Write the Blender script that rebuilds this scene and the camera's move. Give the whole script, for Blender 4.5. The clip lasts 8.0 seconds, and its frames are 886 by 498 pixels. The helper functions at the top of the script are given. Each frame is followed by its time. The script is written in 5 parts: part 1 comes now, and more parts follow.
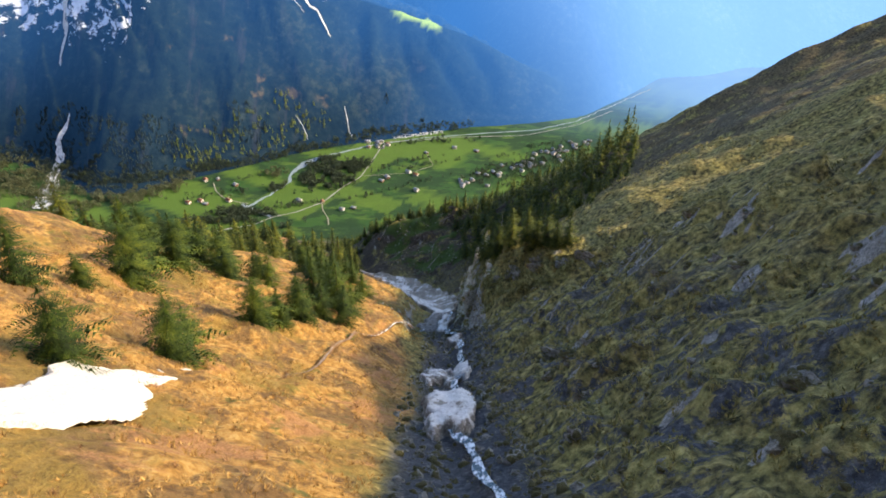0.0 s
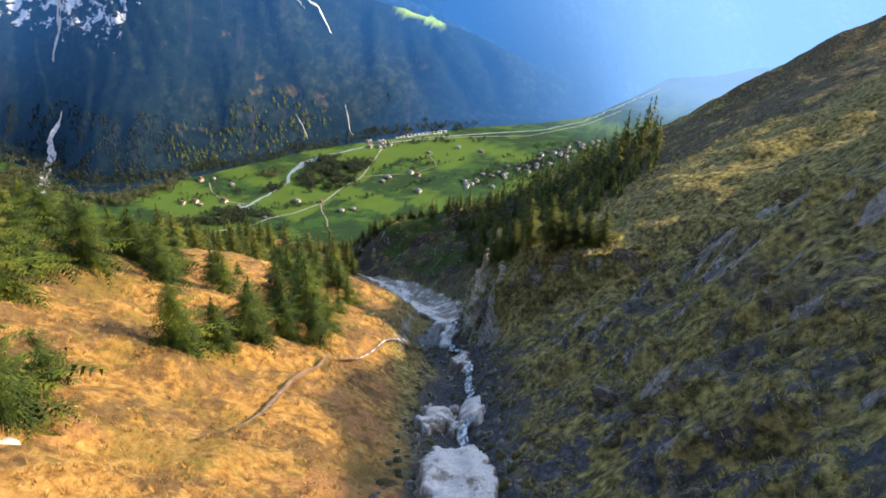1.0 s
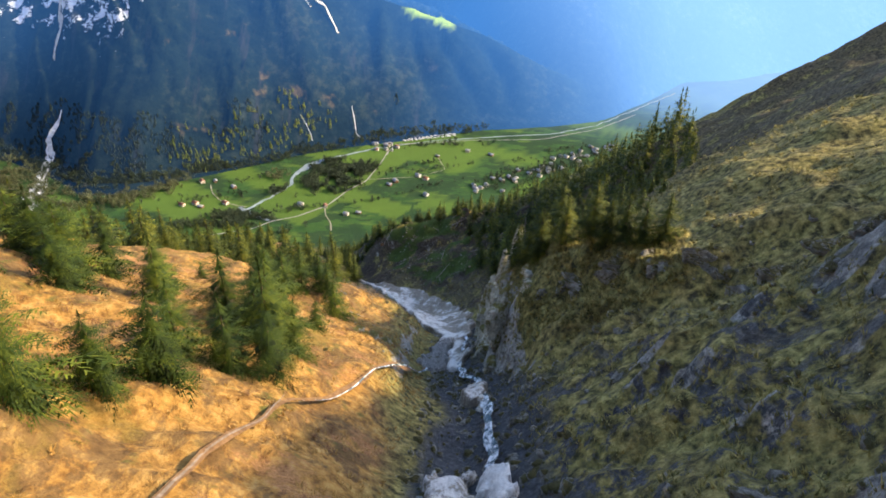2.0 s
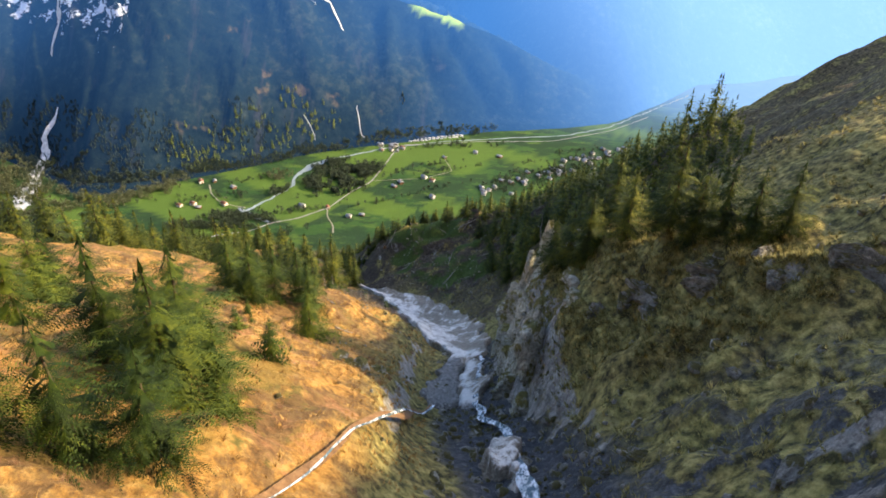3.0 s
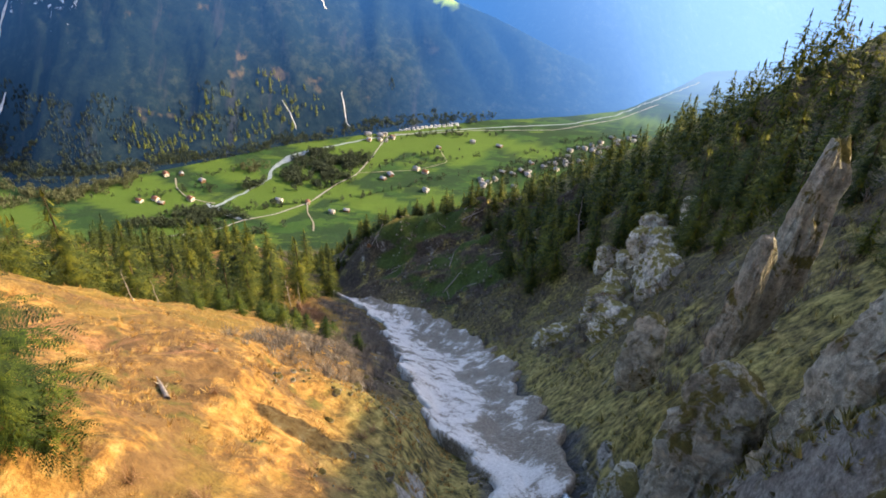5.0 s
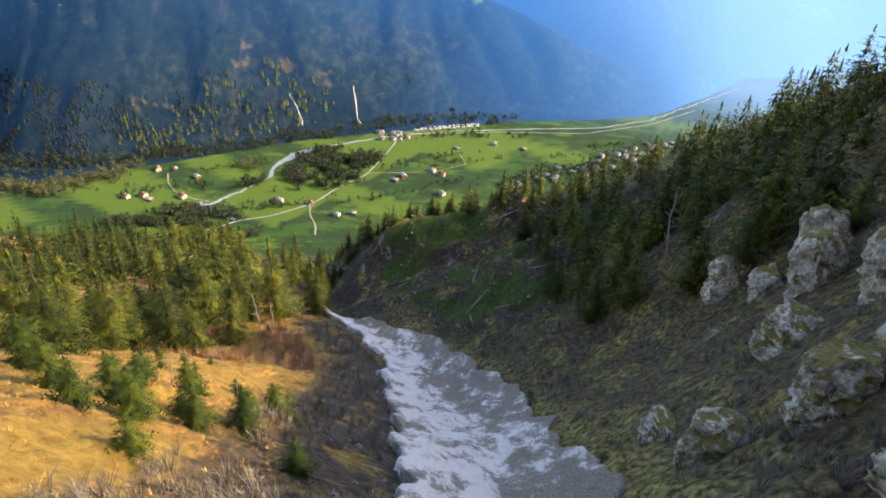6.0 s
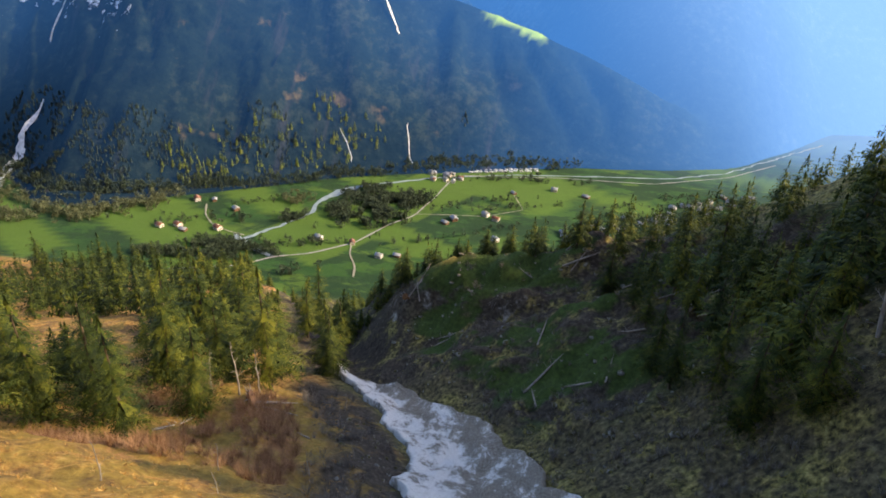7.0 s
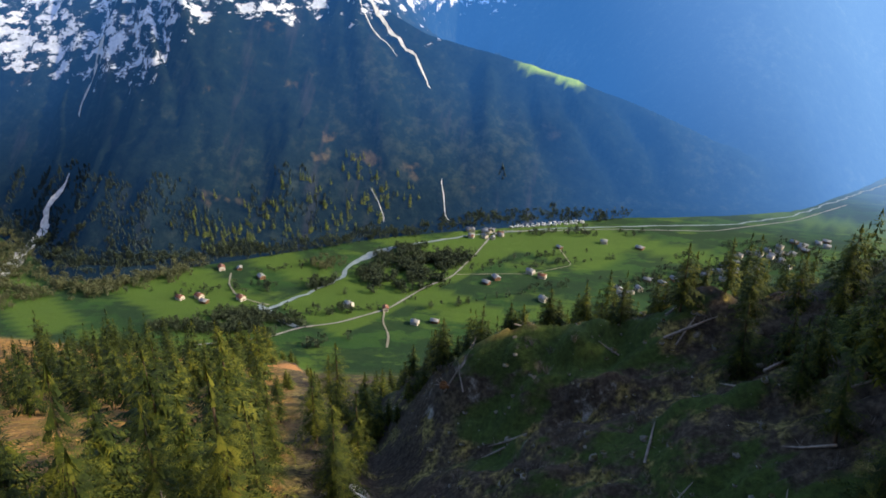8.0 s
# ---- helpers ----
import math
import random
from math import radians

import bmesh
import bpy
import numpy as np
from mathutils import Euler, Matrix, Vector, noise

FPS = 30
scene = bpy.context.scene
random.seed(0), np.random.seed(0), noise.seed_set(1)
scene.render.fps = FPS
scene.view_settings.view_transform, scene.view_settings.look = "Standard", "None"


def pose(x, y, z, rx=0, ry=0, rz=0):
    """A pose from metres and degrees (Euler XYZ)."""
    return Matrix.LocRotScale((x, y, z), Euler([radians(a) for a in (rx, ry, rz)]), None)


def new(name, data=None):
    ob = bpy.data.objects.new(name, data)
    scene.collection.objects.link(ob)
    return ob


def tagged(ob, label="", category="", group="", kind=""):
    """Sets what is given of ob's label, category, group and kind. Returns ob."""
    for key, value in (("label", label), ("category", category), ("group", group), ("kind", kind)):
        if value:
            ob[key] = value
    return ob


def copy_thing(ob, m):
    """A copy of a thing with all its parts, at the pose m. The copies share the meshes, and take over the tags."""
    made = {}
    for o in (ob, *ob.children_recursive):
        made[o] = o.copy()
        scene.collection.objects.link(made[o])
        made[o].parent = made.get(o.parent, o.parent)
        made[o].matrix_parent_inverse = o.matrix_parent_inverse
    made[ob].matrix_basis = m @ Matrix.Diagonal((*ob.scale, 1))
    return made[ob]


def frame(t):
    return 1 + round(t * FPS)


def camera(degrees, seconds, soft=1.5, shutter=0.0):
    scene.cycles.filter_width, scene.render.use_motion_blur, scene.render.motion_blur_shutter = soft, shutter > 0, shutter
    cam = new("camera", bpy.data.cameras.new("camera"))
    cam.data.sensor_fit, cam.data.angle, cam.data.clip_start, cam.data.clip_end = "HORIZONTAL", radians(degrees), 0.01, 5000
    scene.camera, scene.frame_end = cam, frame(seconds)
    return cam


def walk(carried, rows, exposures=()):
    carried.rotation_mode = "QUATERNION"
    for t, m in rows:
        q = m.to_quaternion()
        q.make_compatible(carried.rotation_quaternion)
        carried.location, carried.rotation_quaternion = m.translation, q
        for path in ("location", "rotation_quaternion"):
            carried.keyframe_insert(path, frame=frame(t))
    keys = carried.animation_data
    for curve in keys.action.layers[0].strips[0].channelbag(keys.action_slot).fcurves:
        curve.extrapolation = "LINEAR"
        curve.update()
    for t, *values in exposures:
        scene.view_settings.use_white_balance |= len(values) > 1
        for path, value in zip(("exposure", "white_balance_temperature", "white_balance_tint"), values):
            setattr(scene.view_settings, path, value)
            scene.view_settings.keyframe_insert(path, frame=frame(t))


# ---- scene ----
cam = camera(70.0, 8.0, soft=1.75)
PATH = [
    (0, 0, 0, 235, 55.98, -1.66, 1.12),
    (0.5, -0.02, 7.23, 229.74, 56.11, -1.74, 1.38),
    (1, -0.03, 13.86, 224.86, 56.33, -1.67, 1.48),
    (1.5, -0.1, 20.57, 219.92, 56.63, -1.68, 1.83),
    (3, -1.21, 40.69, 205.56, 57.39, -1.9, 3.01),
    (3.5, -1.81, 48.95, 200.02, 57.48, -1.72, 2.72),
    (4, -2.64, 57.44, 194.26, 57.59, -1.99, 2.49),
    (4.5, -3.33, 66.16, 188.52, 57.41, -1.93, 2.1),
    (6, -6.8, 111.27, 159.13, 58.35, -2.77, 4.04),
    (6.5, -7.77, 124.83, 149.84, 60.15, -3.27, 6.61),
    (7, -9.07, 138.18, 141.71, 62.7, -3.36, 9.47),
    (7.5, -10.97, 151.02, 135.06, 65.38, -1.96, 11.05),
    (8, -13.73, 164.13, 129.61, 68.12, 0.26, 11.69),
]
walk(cam, [(t, pose(*p)) for t, *p in PATH],
     exposures=((0.0, 1.18, 5950, 12), (3.0, 1.38, 6200, 14), (4.5, 1.44, 6400, 16), (6.2, 1.47, 6450, 16), (8.0, 0.62, 5750, 12)))

# ---- light ----
SUN_AZ, SUN_EL = 87.0, 31.8
world = bpy.data.worlds.new("sky")
scene.world = world
world.use_nodes = True
wn = world.node_tree.nodes
sky = wn.new("ShaderNodeTexSky")
sky.sky_type, sky.sun_disc = "NISHITA", False
sky.sun_elevation, sky.sun_rotation = radians(SUN_EL), radians(SUN_AZ)
sky.air_density, sky.dust_density, sky.ozone_density = 1.0, 2.2, 0.7
wn["Background"].inputs["Strength"].default_value = 0.15
world.node_tree.links.new(sky.outputs[0], wn["Background"].inputs["Color"])
sun_data = bpy.data.lights.new("sun", "SUN")
sun_data.energy, sun_data.angle, sun_data.color = 3.9, radians(0.6), (1.0, 0.76, 0.40)
sun = new("sun", sun_data)
SUN_DIR = Vector((math.sin(radians(SUN_AZ)) * math.cos(radians(SUN_EL)), math.cos(radians(SUN_AZ)) * math.cos(radians(SUN_EL)), math.sin(radians(SUN_EL))))
sun.matrix_world = Matrix.Translation((200, 100, 500)) @ SUN_DIR.to_track_quat("Z", "Y").to_matrix().to_4x4()


# ---- noise ----
def _hash(ix, iy, seed):
    h = (ix.astype(np.int64) * 374761393 + iy.astype(np.int64) * 668265263 + seed * 144665) & 0x7FFFFFFF
    h = ((h ^ (h >> 13)) * 1274126177) & 0x7FFFFFFF
    return ((h ^ (h >> 16)) & 0xFFFFF) / 0xFFFFF


def noise2(x, y, seed=0):
    """Smooth value noise in -1..1 on arrays."""
    x, y = np.asarray(x, float), np.asarray(y, float)
    ix, iy = np.floor(x), np.floor(y)
    fx, fy = x - ix, y - iy
    fx, fy = fx * fx * (3 - 2 * fx), fy * fy * (3 - 2 * fy)
    a, b = _hash(ix, iy, seed), _hash(ix + 1, iy, seed)
    c, d = _hash(ix, iy + 1, seed), _hash(ix + 1, iy + 1, seed)
    return 2 * ((a * (1 - fx) + b * fx) * (1 - fy) + (c * (1 - fx) + d * fx) * fy) - 1


def fbm(x, y, octaves=4, seed=0, gain=0.5):
    total, amp = 0.0, 1.0
    for k in range(octaves):
        total = total + amp * noise2(x * 2 ** k + 17.3 * k, y * 2 ** k - 9.1 * k, seed + k)
        amp *= gain
    return total


def ramp(x, a, b):
    t = np.clip((np.asarray(x, float) - a) / (b - a), 0, 1)
    return t * t * (3 - 2 * t)


# ---- the lie of the land: a gully running down (+y) to a flat valley, a wall of mountain beyond ----
AXIS_Y = (-250, 0, 30, 50, 64, 89, 105, 140, 175, 190, 203, 220, 245, 280, 320, 352)
AXIS_X = (12, 3, 0.5, 1.0, 1.6, 0.2, 0.5, -1, -6, -11, -18, -33, -43, -62, -86, -105)
AXIS_Z = (405, 222, 199, 184.5, 176, 157.3, 147.5, 121, 94, 86, 80, 72, 60, 38, 15, 0)
# outermost heights, out of view, are tuned so the ridge shades the gully
D_RIGHT = (0, 3, 5, 10, 20, 35, 60, 120, 220)
RIGHT = {
    -60: (0, 1.5, 3, 6.5, 14, 24, 39, 76, 130),
    30: (0, 1.3, 2.7, 6.5, 14.5, 25.5, 41, 79, 135),
    50: (0, 2.6, 5.0, 9.2, 16.8, 27.3, 45, 88, 140),
    64: (0, 1.8, 4.6, 9, 15.0, 25, 43, 86, 136),
    71: (0, 2.0, 6.4, 14.2, 19.0, 27, 43, 84, 132),
    75: (0, 2.0, 10.3, 16.8, 20.5, 28, 43, 83, 130),
    84: (0, 3.6, 13.6, 19.4, 23.5, 30, 43, 81, 128),
    90: (0, 2.8, 12.2, 18.6, 24, 33, 46, 80, 126),
    97: (0, 1.8, 5.0, 12.5, 22, 33, 48, 80, 124),
    114: (0, 1.4, 3.5, 9.5, 21, 35, 51, 82, 124),
    140: (0, 1.0, 2.5, 7.0, 18, 34, 55, 90, 130),
    165: (0, 0.8, 1.6, 5.0, 12, 30, 57, 90, 130),
    190: (0, 0.8, 1.6, 5.0, 14, 30, 58, 100, 142),
    203: (0, 0.6, 1.2, 4, 9, 21, 44, 90, 130),
    227: (0, 1.5, 3.0, 6.5, 11.5, 18.5, 34, 75, 115),
    238: (0, 3.0, 6.6, 14.5, 23.5, 26.5, 36, 71, 108),
    253: (0, 3, 7, 14, 20, 24, 32, 65, 99),
    285: (0, 1, 2, 5, 9, 11, 18, 50, 80),
    330: (0, 0.5, 1, 2, 3, 4, 7, 25, 50),
    372: (0, 0, 0, 0, 0, 0, 0, 3, 20),
    440: (0, 0, 0, 0, 0, 0, 0, 0, 0),
}
D_LEFT = (0, 3, 5, 7, 14, 25, 46, 76, 140, 260)
LEFT = {
    -60: (0, 0.8, 1.3, 2, 4.5, 9, 18, 30, 50, 70),
    33: (0, 0.7, 1.2, 1.8, 4.2, 9, 18, 26, 36, 50),
    58: (0, 0.8, 2.0, 3.6, 6.3, 9.5, 19, 22, 26, 40),
    72: (0, 0.2, 1.0, 4.2, 7, 9.5, 17, 20, 24, 40),
    95: (0, 0.1, 1.0, 4.4, 8.3, 10.5, 14, 19, 22, 36),
    130: (0, 0.3, 0.7, 1.8, 6.0, 10, 13, 15, 16, 30),
    172: (0, 0.4, 0.8, 1.5, 3.6, 5, 4, 3, 2, 10),
    198: (0, 0.5, 0.8, 1.2, 2.6, 3.6, 0, -3, -6, 0),
    245: (0, 2.5, 4, 5, 4.5, 1.5, -3, -6, -9, -8),
    300: (0, 4, 6, 8.5, 8.5, 6, 2, -2, -6, -14),
    330: (0, 3, 5, 7, 7, 5, 3, 2, 0, -4),
    358: (0, 0, 0, 0, 0, 0, 0, 0, 0, 0),
    440: (0, 0, 0, 0, 0, 0, 0, 0, 0, 0),
}
BASE_X = (-900, -340, -300, -262, -230, -197, -165, -125, -80, -52, 0, 48, 80, 123, 157, 240, 330, 500, 900)
BASE_Y = (440, 446, 432, 412, 417, 438, 456, 482, 511, 525, 543, 553, 561, 585, 622, 705, 745, 790, 860)

CREST_X = (-400, -200, -155, -115, -80, -45, -10, 40, 100, 160)
CREST_Z = (420, 185, 128, 105, 95, 85, 73, 54, 30, 0)


def profile(table, knots, d, y):
    ys = sorted(table)
    rows = np.array([np.interp(d, knots, table[k]) for k in ys])
    j = np.clip(np.searchsorted(ys, y) - 1, 0, len(ys) - 2)
    ya, yb = np.array(ys)[j], np.array(ys)[j + 1]
    t = np.clip((y - ya) / (yb - ya), 0, 1)
    idx = np.arange(len(d))
    return rows[j, idx] * (1 - t) + rows[j + 1, idx] * t


def axis_x(y):
    return np.interp(y, AXIS_Y, AXIS_X)


def lip(x, y):
    """The rock step that runs up the slope from the cliff: how far the ground drops, and where its face shows."""
    along = 0.8 * (x - 7.5) - 0.6 * (y - 76.2)
    s = -0.6 * (x - 7.5) - 0.8 * (y - 76.2) + 0.7 * noise2(along / 2.2, along * 0 + 2, 63)
    span = ramp(along, 0.5, 3) * (1 - ramp(along, 17, 22)) * (0.75 + 0.35 * noise2(along / 1.6, along * 0 + 5, 65))
    return span * ramp(s, -0.2, 0.8) * (1 - ramp(s, 5, 16)), span * ramp(s, -0.6, 0.0) * (1 - ramp(s, 1.0, 1.8))


def land(x, y, detail=True):
    """Height of the ground, on arrays."""
    x, y = np.atleast_1d(np.asarray(x, float)), np.atleast_1d(np.asarray(y, float))
    xc, zc = axis_x(y), np.interp(y, AXIS_Y, AXIS_Z)
    d = x - xc
    z = zc + np.where(d > 0, profile(RIGHT, D_RIGHT, np.abs(d), y), profile(LEFT, D_LEFT, np.abs(d), y))
    away = np.abs(d)
    z = np.maximum(z, 0)
    if detail:
        near = ramp(z, 3, 14)
        right = ramp(d, 1, 8)
        z = z + near * (fbm(x / 14, y / 14, 3, 3) * (0.35 + 1.0 * ramp(away, 5, 30)) + fbm(x / 3.2, y / 3.2, 3, 9) * (0.24 + 0.32 * right) + np.abs(fbm(x / 1.7, y / 1.7, 2, 14)) * 0.22)
        # hummocks, slips and cattle steps of the sunny bank
        bank = ramp(-d, 5, 10) * (1 - ramp(y, 112, 125)) * (1 - ramp(-d, 45, 60))
        z = z + bank * (0.55 * (np.abs(fbm(x / 3.4, y / 2.6, 4, 131)) - 0.3) + 0.28 * np.abs(fbm(x / 1.1, y / 0.9, 2, 137)) + 0.9 * (np.abs(fbm(x / 9, y / 7, 3, 139)) - 0.35))
        # rough, broken bank where the cliff stands
        crag = ramp(d, 2.5, 4) * (1 - ramp(d, 10, 16)) * ramp(y, 62, 72) * (1 - ramp(y, 96, 106))
        z = z + crag * fbm(x / 2.0, y / 2.6, 4, 21) * 0.9
        # shaggy, broken turf and ledges on the shaded slope
        upper = ramp(d, 3, 7) * (1 - ramp(y, 66, 78)) * (1 - ramp(d, 45, 70))
        z = z + upper * (1.75 * (np.abs(fbm(x / 4.2, y / 3.4, 4, 57)) - 0.35) + 2.6 * np.exp(-((x - 25) / 6.5) ** 2 - ((y - 51) / 8) ** 2))
        # a step of rock along the lip of the terrace
        z = z - 1.0 * lip(x, y)[0]
        # humps and hollows of the lower meadow
        meadow = ramp(-d, 11, 18) * ramp(y, 108, 125) * (1 - ramp(y, 205, 225)) * (1 - ramp(-d, 60, 80))
        z = z + meadow * (fbm(x / 9, y / 4.5, 3, 83) * 0.8 + np.abs(fbm(x / 3, y / 2.2, 3, 85)) * 0.35)
        # hummocks of the washed-out fan
        fan = ramp(d, 6, 16) * (1 - ramp(d, 55, 75)) * ramp(y, 186, 200) * (1 - ramp(y, 262, 275))
        z = z + fan * (np.abs(fbm(x / 13, y / 7, 4, 31)) * 3.6 - 0.9)
    return z


def mountain(x, y, detail=True):
    """Height of the mountainside across the valley (0 and less on the valley floor)."""
    x, y = np.atleast_1d(np.asarray(x, float)), np.atleast_1d(np.asarray(y, float))
    base = np.interp(x, BASE_X, BASE_Y) + (fbm(x / 60, y / 400, 2, 5) * 8 if detail else 0)
    u = y - base
    wall = np.where(u > 0, 0.35 * np.minimum(u, 25) + 0.98 * np.maximum(u - 18, 0), 0.3 * u)
    # its shoulder steps down towards the right and ends in a terrace
    crest = np.interp(x, CREST_X, CREST_Z)
    over = np.maximum(wall - crest, 0)
    flat = ramp(x, -190, -140)
    wall = np.minimum(wall, crest) + over * (1 - 1.2 * flat)
    # the side of the valley farther on
    u2 = y - np.maximum(np.interp(x, FAR_X, FAR_Y), base)
    wall = np.maximum(wall, 0.8 * u2)
    wall = np.minimum(wall, 640)
    if detail:
        s = x + 0.5 * u
        rib = np.abs(fbm(s / 40 + 0.5 * fbm(x / 70, y / 70, 2, 61), u / 240, 4, 41, 0.55))
        wall = wall + ramp(u, 8, 60) * (rib * 17 - 7 + fbm(x / 13, y / 13, 4, 43) * 2.6) * (1 - 0.9 * flat * ramp(wall - crest, -14, 0))
    return wall


FAR_X = (-400, -60, -10, 40, 90, 111, 900)
FAR_Y = (940, 790, 715, 640, 600, 590, 600)


def both(x, y):
    return np.maximum(land(x, y), mountain(x, y))


def land_z(x, y):
    return float(land([x], [y])[0])


# ---- materials ----
def material(name, rough=0.9, metal=0.0):
    m = bpy.data.materials.new(name)
    m.use_nodes = True
    b = m.node_tree.nodes["Principled BSDF"]
    b.inputs["Roughness"].default_value, b.inputs["Metallic"].default_value = rough, metal
    b.inputs["Specular IOR Level"].default_value = 0.25
    return m


class Net:
    """Short hand for shader nodes."""

    def __init__(self, m):
        self.m, self.t = m, m.node_tree
        self.b = self.t.nodes["Principled BSDF"]
        self.co = self.t.nodes.new("ShaderNodeTexCoord").outputs["Object"]

    def node(self, kind):
        return self.t.nodes.new("ShaderNode" + kind)

    def link(self, a, b):
        self.t.links.new(a, b)

    def noise(self, scale, detail=4.0, rough=0.55, stretch=None, co=None):
        n = self.node("TexNoise")
        n.inputs["Scale"].default_value, n.inputs["Detail"].default_value, n.inputs["Roughness"].default_value = scale, detail, rough
        src = co or self.co
        if stretch:
            mp = self.node("Mapping")
            mp.inputs["Scale"].default_value = stretch
            self.link(src, mp.inputs["Vector"])
            src = mp.outputs["Vector"]
        self.link(src, n.inputs["Vector"])
        return n.outputs["Fac"]

    def ramp(self, fac, *stops):
        n = self.node("ValToRGB")
        e = n.color_ramp.elements
        while len(e) < len(stops):
            e.new(0.5)
        for el, (p, c) in zip(e, stops):
            el.position, el.color = p, ((*c, 1) if len(c) == 3 else c)
        self.link(fac, n.inputs["Fac"])
        return n.outputs["Color"]

    def step(self, fac, a, b):
        n = self.node("MapRange")
        n.interpolation_type = "SMOOTHSTEP"
        n.inputs["From Min"].default_value, n.inputs["From Max"].default_value = a, b
        self.link(fac, n.inputs["Value"])
        return n.outputs["Result"]

    def mix(self, fac, a, b, mode="MIX"):
        n = self.node("Mix")
        n.data_type, n.blend_type = "RGBA", mode
        for key, v in ((0, fac), (6, a), (7, b)):
            if isinstance(v, (int, float)):
                n.inputs[key].default_value = v
            elif isinstance(v, tuple):
                n.inputs[key].default_value = (*v, 1)
            else:
                self.link(v, n.inputs[key])
        return n.outputs[2]

    def math(self, op, a, b=0.0):
        n = self.node("Math")
        n.operation = op
        for k, v in ((0, a), (1, b)):
            if isinstance(v, (int, float)):
                n.inputs[k].default_value = v
            else:
                self.link(v, n.inputs[k])
        return n.outputs[0]

    def attr(self, name):
        n = self.node("Attribute")
        n.attribute_name = name
        return n.outputs["Fac"]

    def random(self):
        return self.node("ObjectInfo").outputs["Random"]

    def island(self):
        return self.node("NewGeometry").outputs["Random Per Island"]

    def bump(self, height, strength, distance):
        n = self.node("Bump")
        n.inputs["Strength"].default_value, n.inputs["Distance"].default_value = strength, distance
        self.link(height, n.inputs["Height"])
        self.link(n.outputs["Normal"], self.b.inputs["Normal"])

    def color(self, c):
        if isinstance(c, tuple):
            self.b.inputs["Base Color"].default_value = (*c, 1)
        else:
            self.link(c, self.b.inputs["Base Color"])


def field_color(n):
    """Meadows of the valley floor, mown and unmown parcels."""
    fine = n.noise(1.6, 6, 0.65)
    c = n.ramp(n.noise(0.02, 5, 0.6), (0.36, (0.008, 0.030, 0.010)), (0.5, (0.019, 0.060, 0.012)), (0.64, (0.044, 0.096, 0.013)))
    c = n.mix(n.step(fine, 0.4, 0.75), c, (0.034, 0.078, 0.018))
    c = n.mix(n.math("MULTIPLY", n.step(n.noise(0.045, 7, 0.7, (0.5, 1.5, 1)), 0.54, 0.62), 0.7), c, (0.078, 0.130, 0.018))
    # darker random patches, also painted in for shadows on the meadows
    c = n.mix(n.math("MULTIPLY", n.step(n.noise(0.07, 6, 0.7, (0.6, 1.2, 1)), 0.46, 0.53), 0.85), c, (0.012, 0.034, 0.012))
    return n.mix(n.attr("parcel"), c, n.ramp(fine, (0.3, (0.052, 0.108, 0.012)), (0.7, (0.092, 0.148, 0.020))))


def parcel_of(x, y):
    return np.where(_hash(np.floor((0.86 * x - 0.5 * y) / 46), np.floor((0.5 * x + 0.86 * y) / 21), 3) > 0.6, 0.8, 0.0)


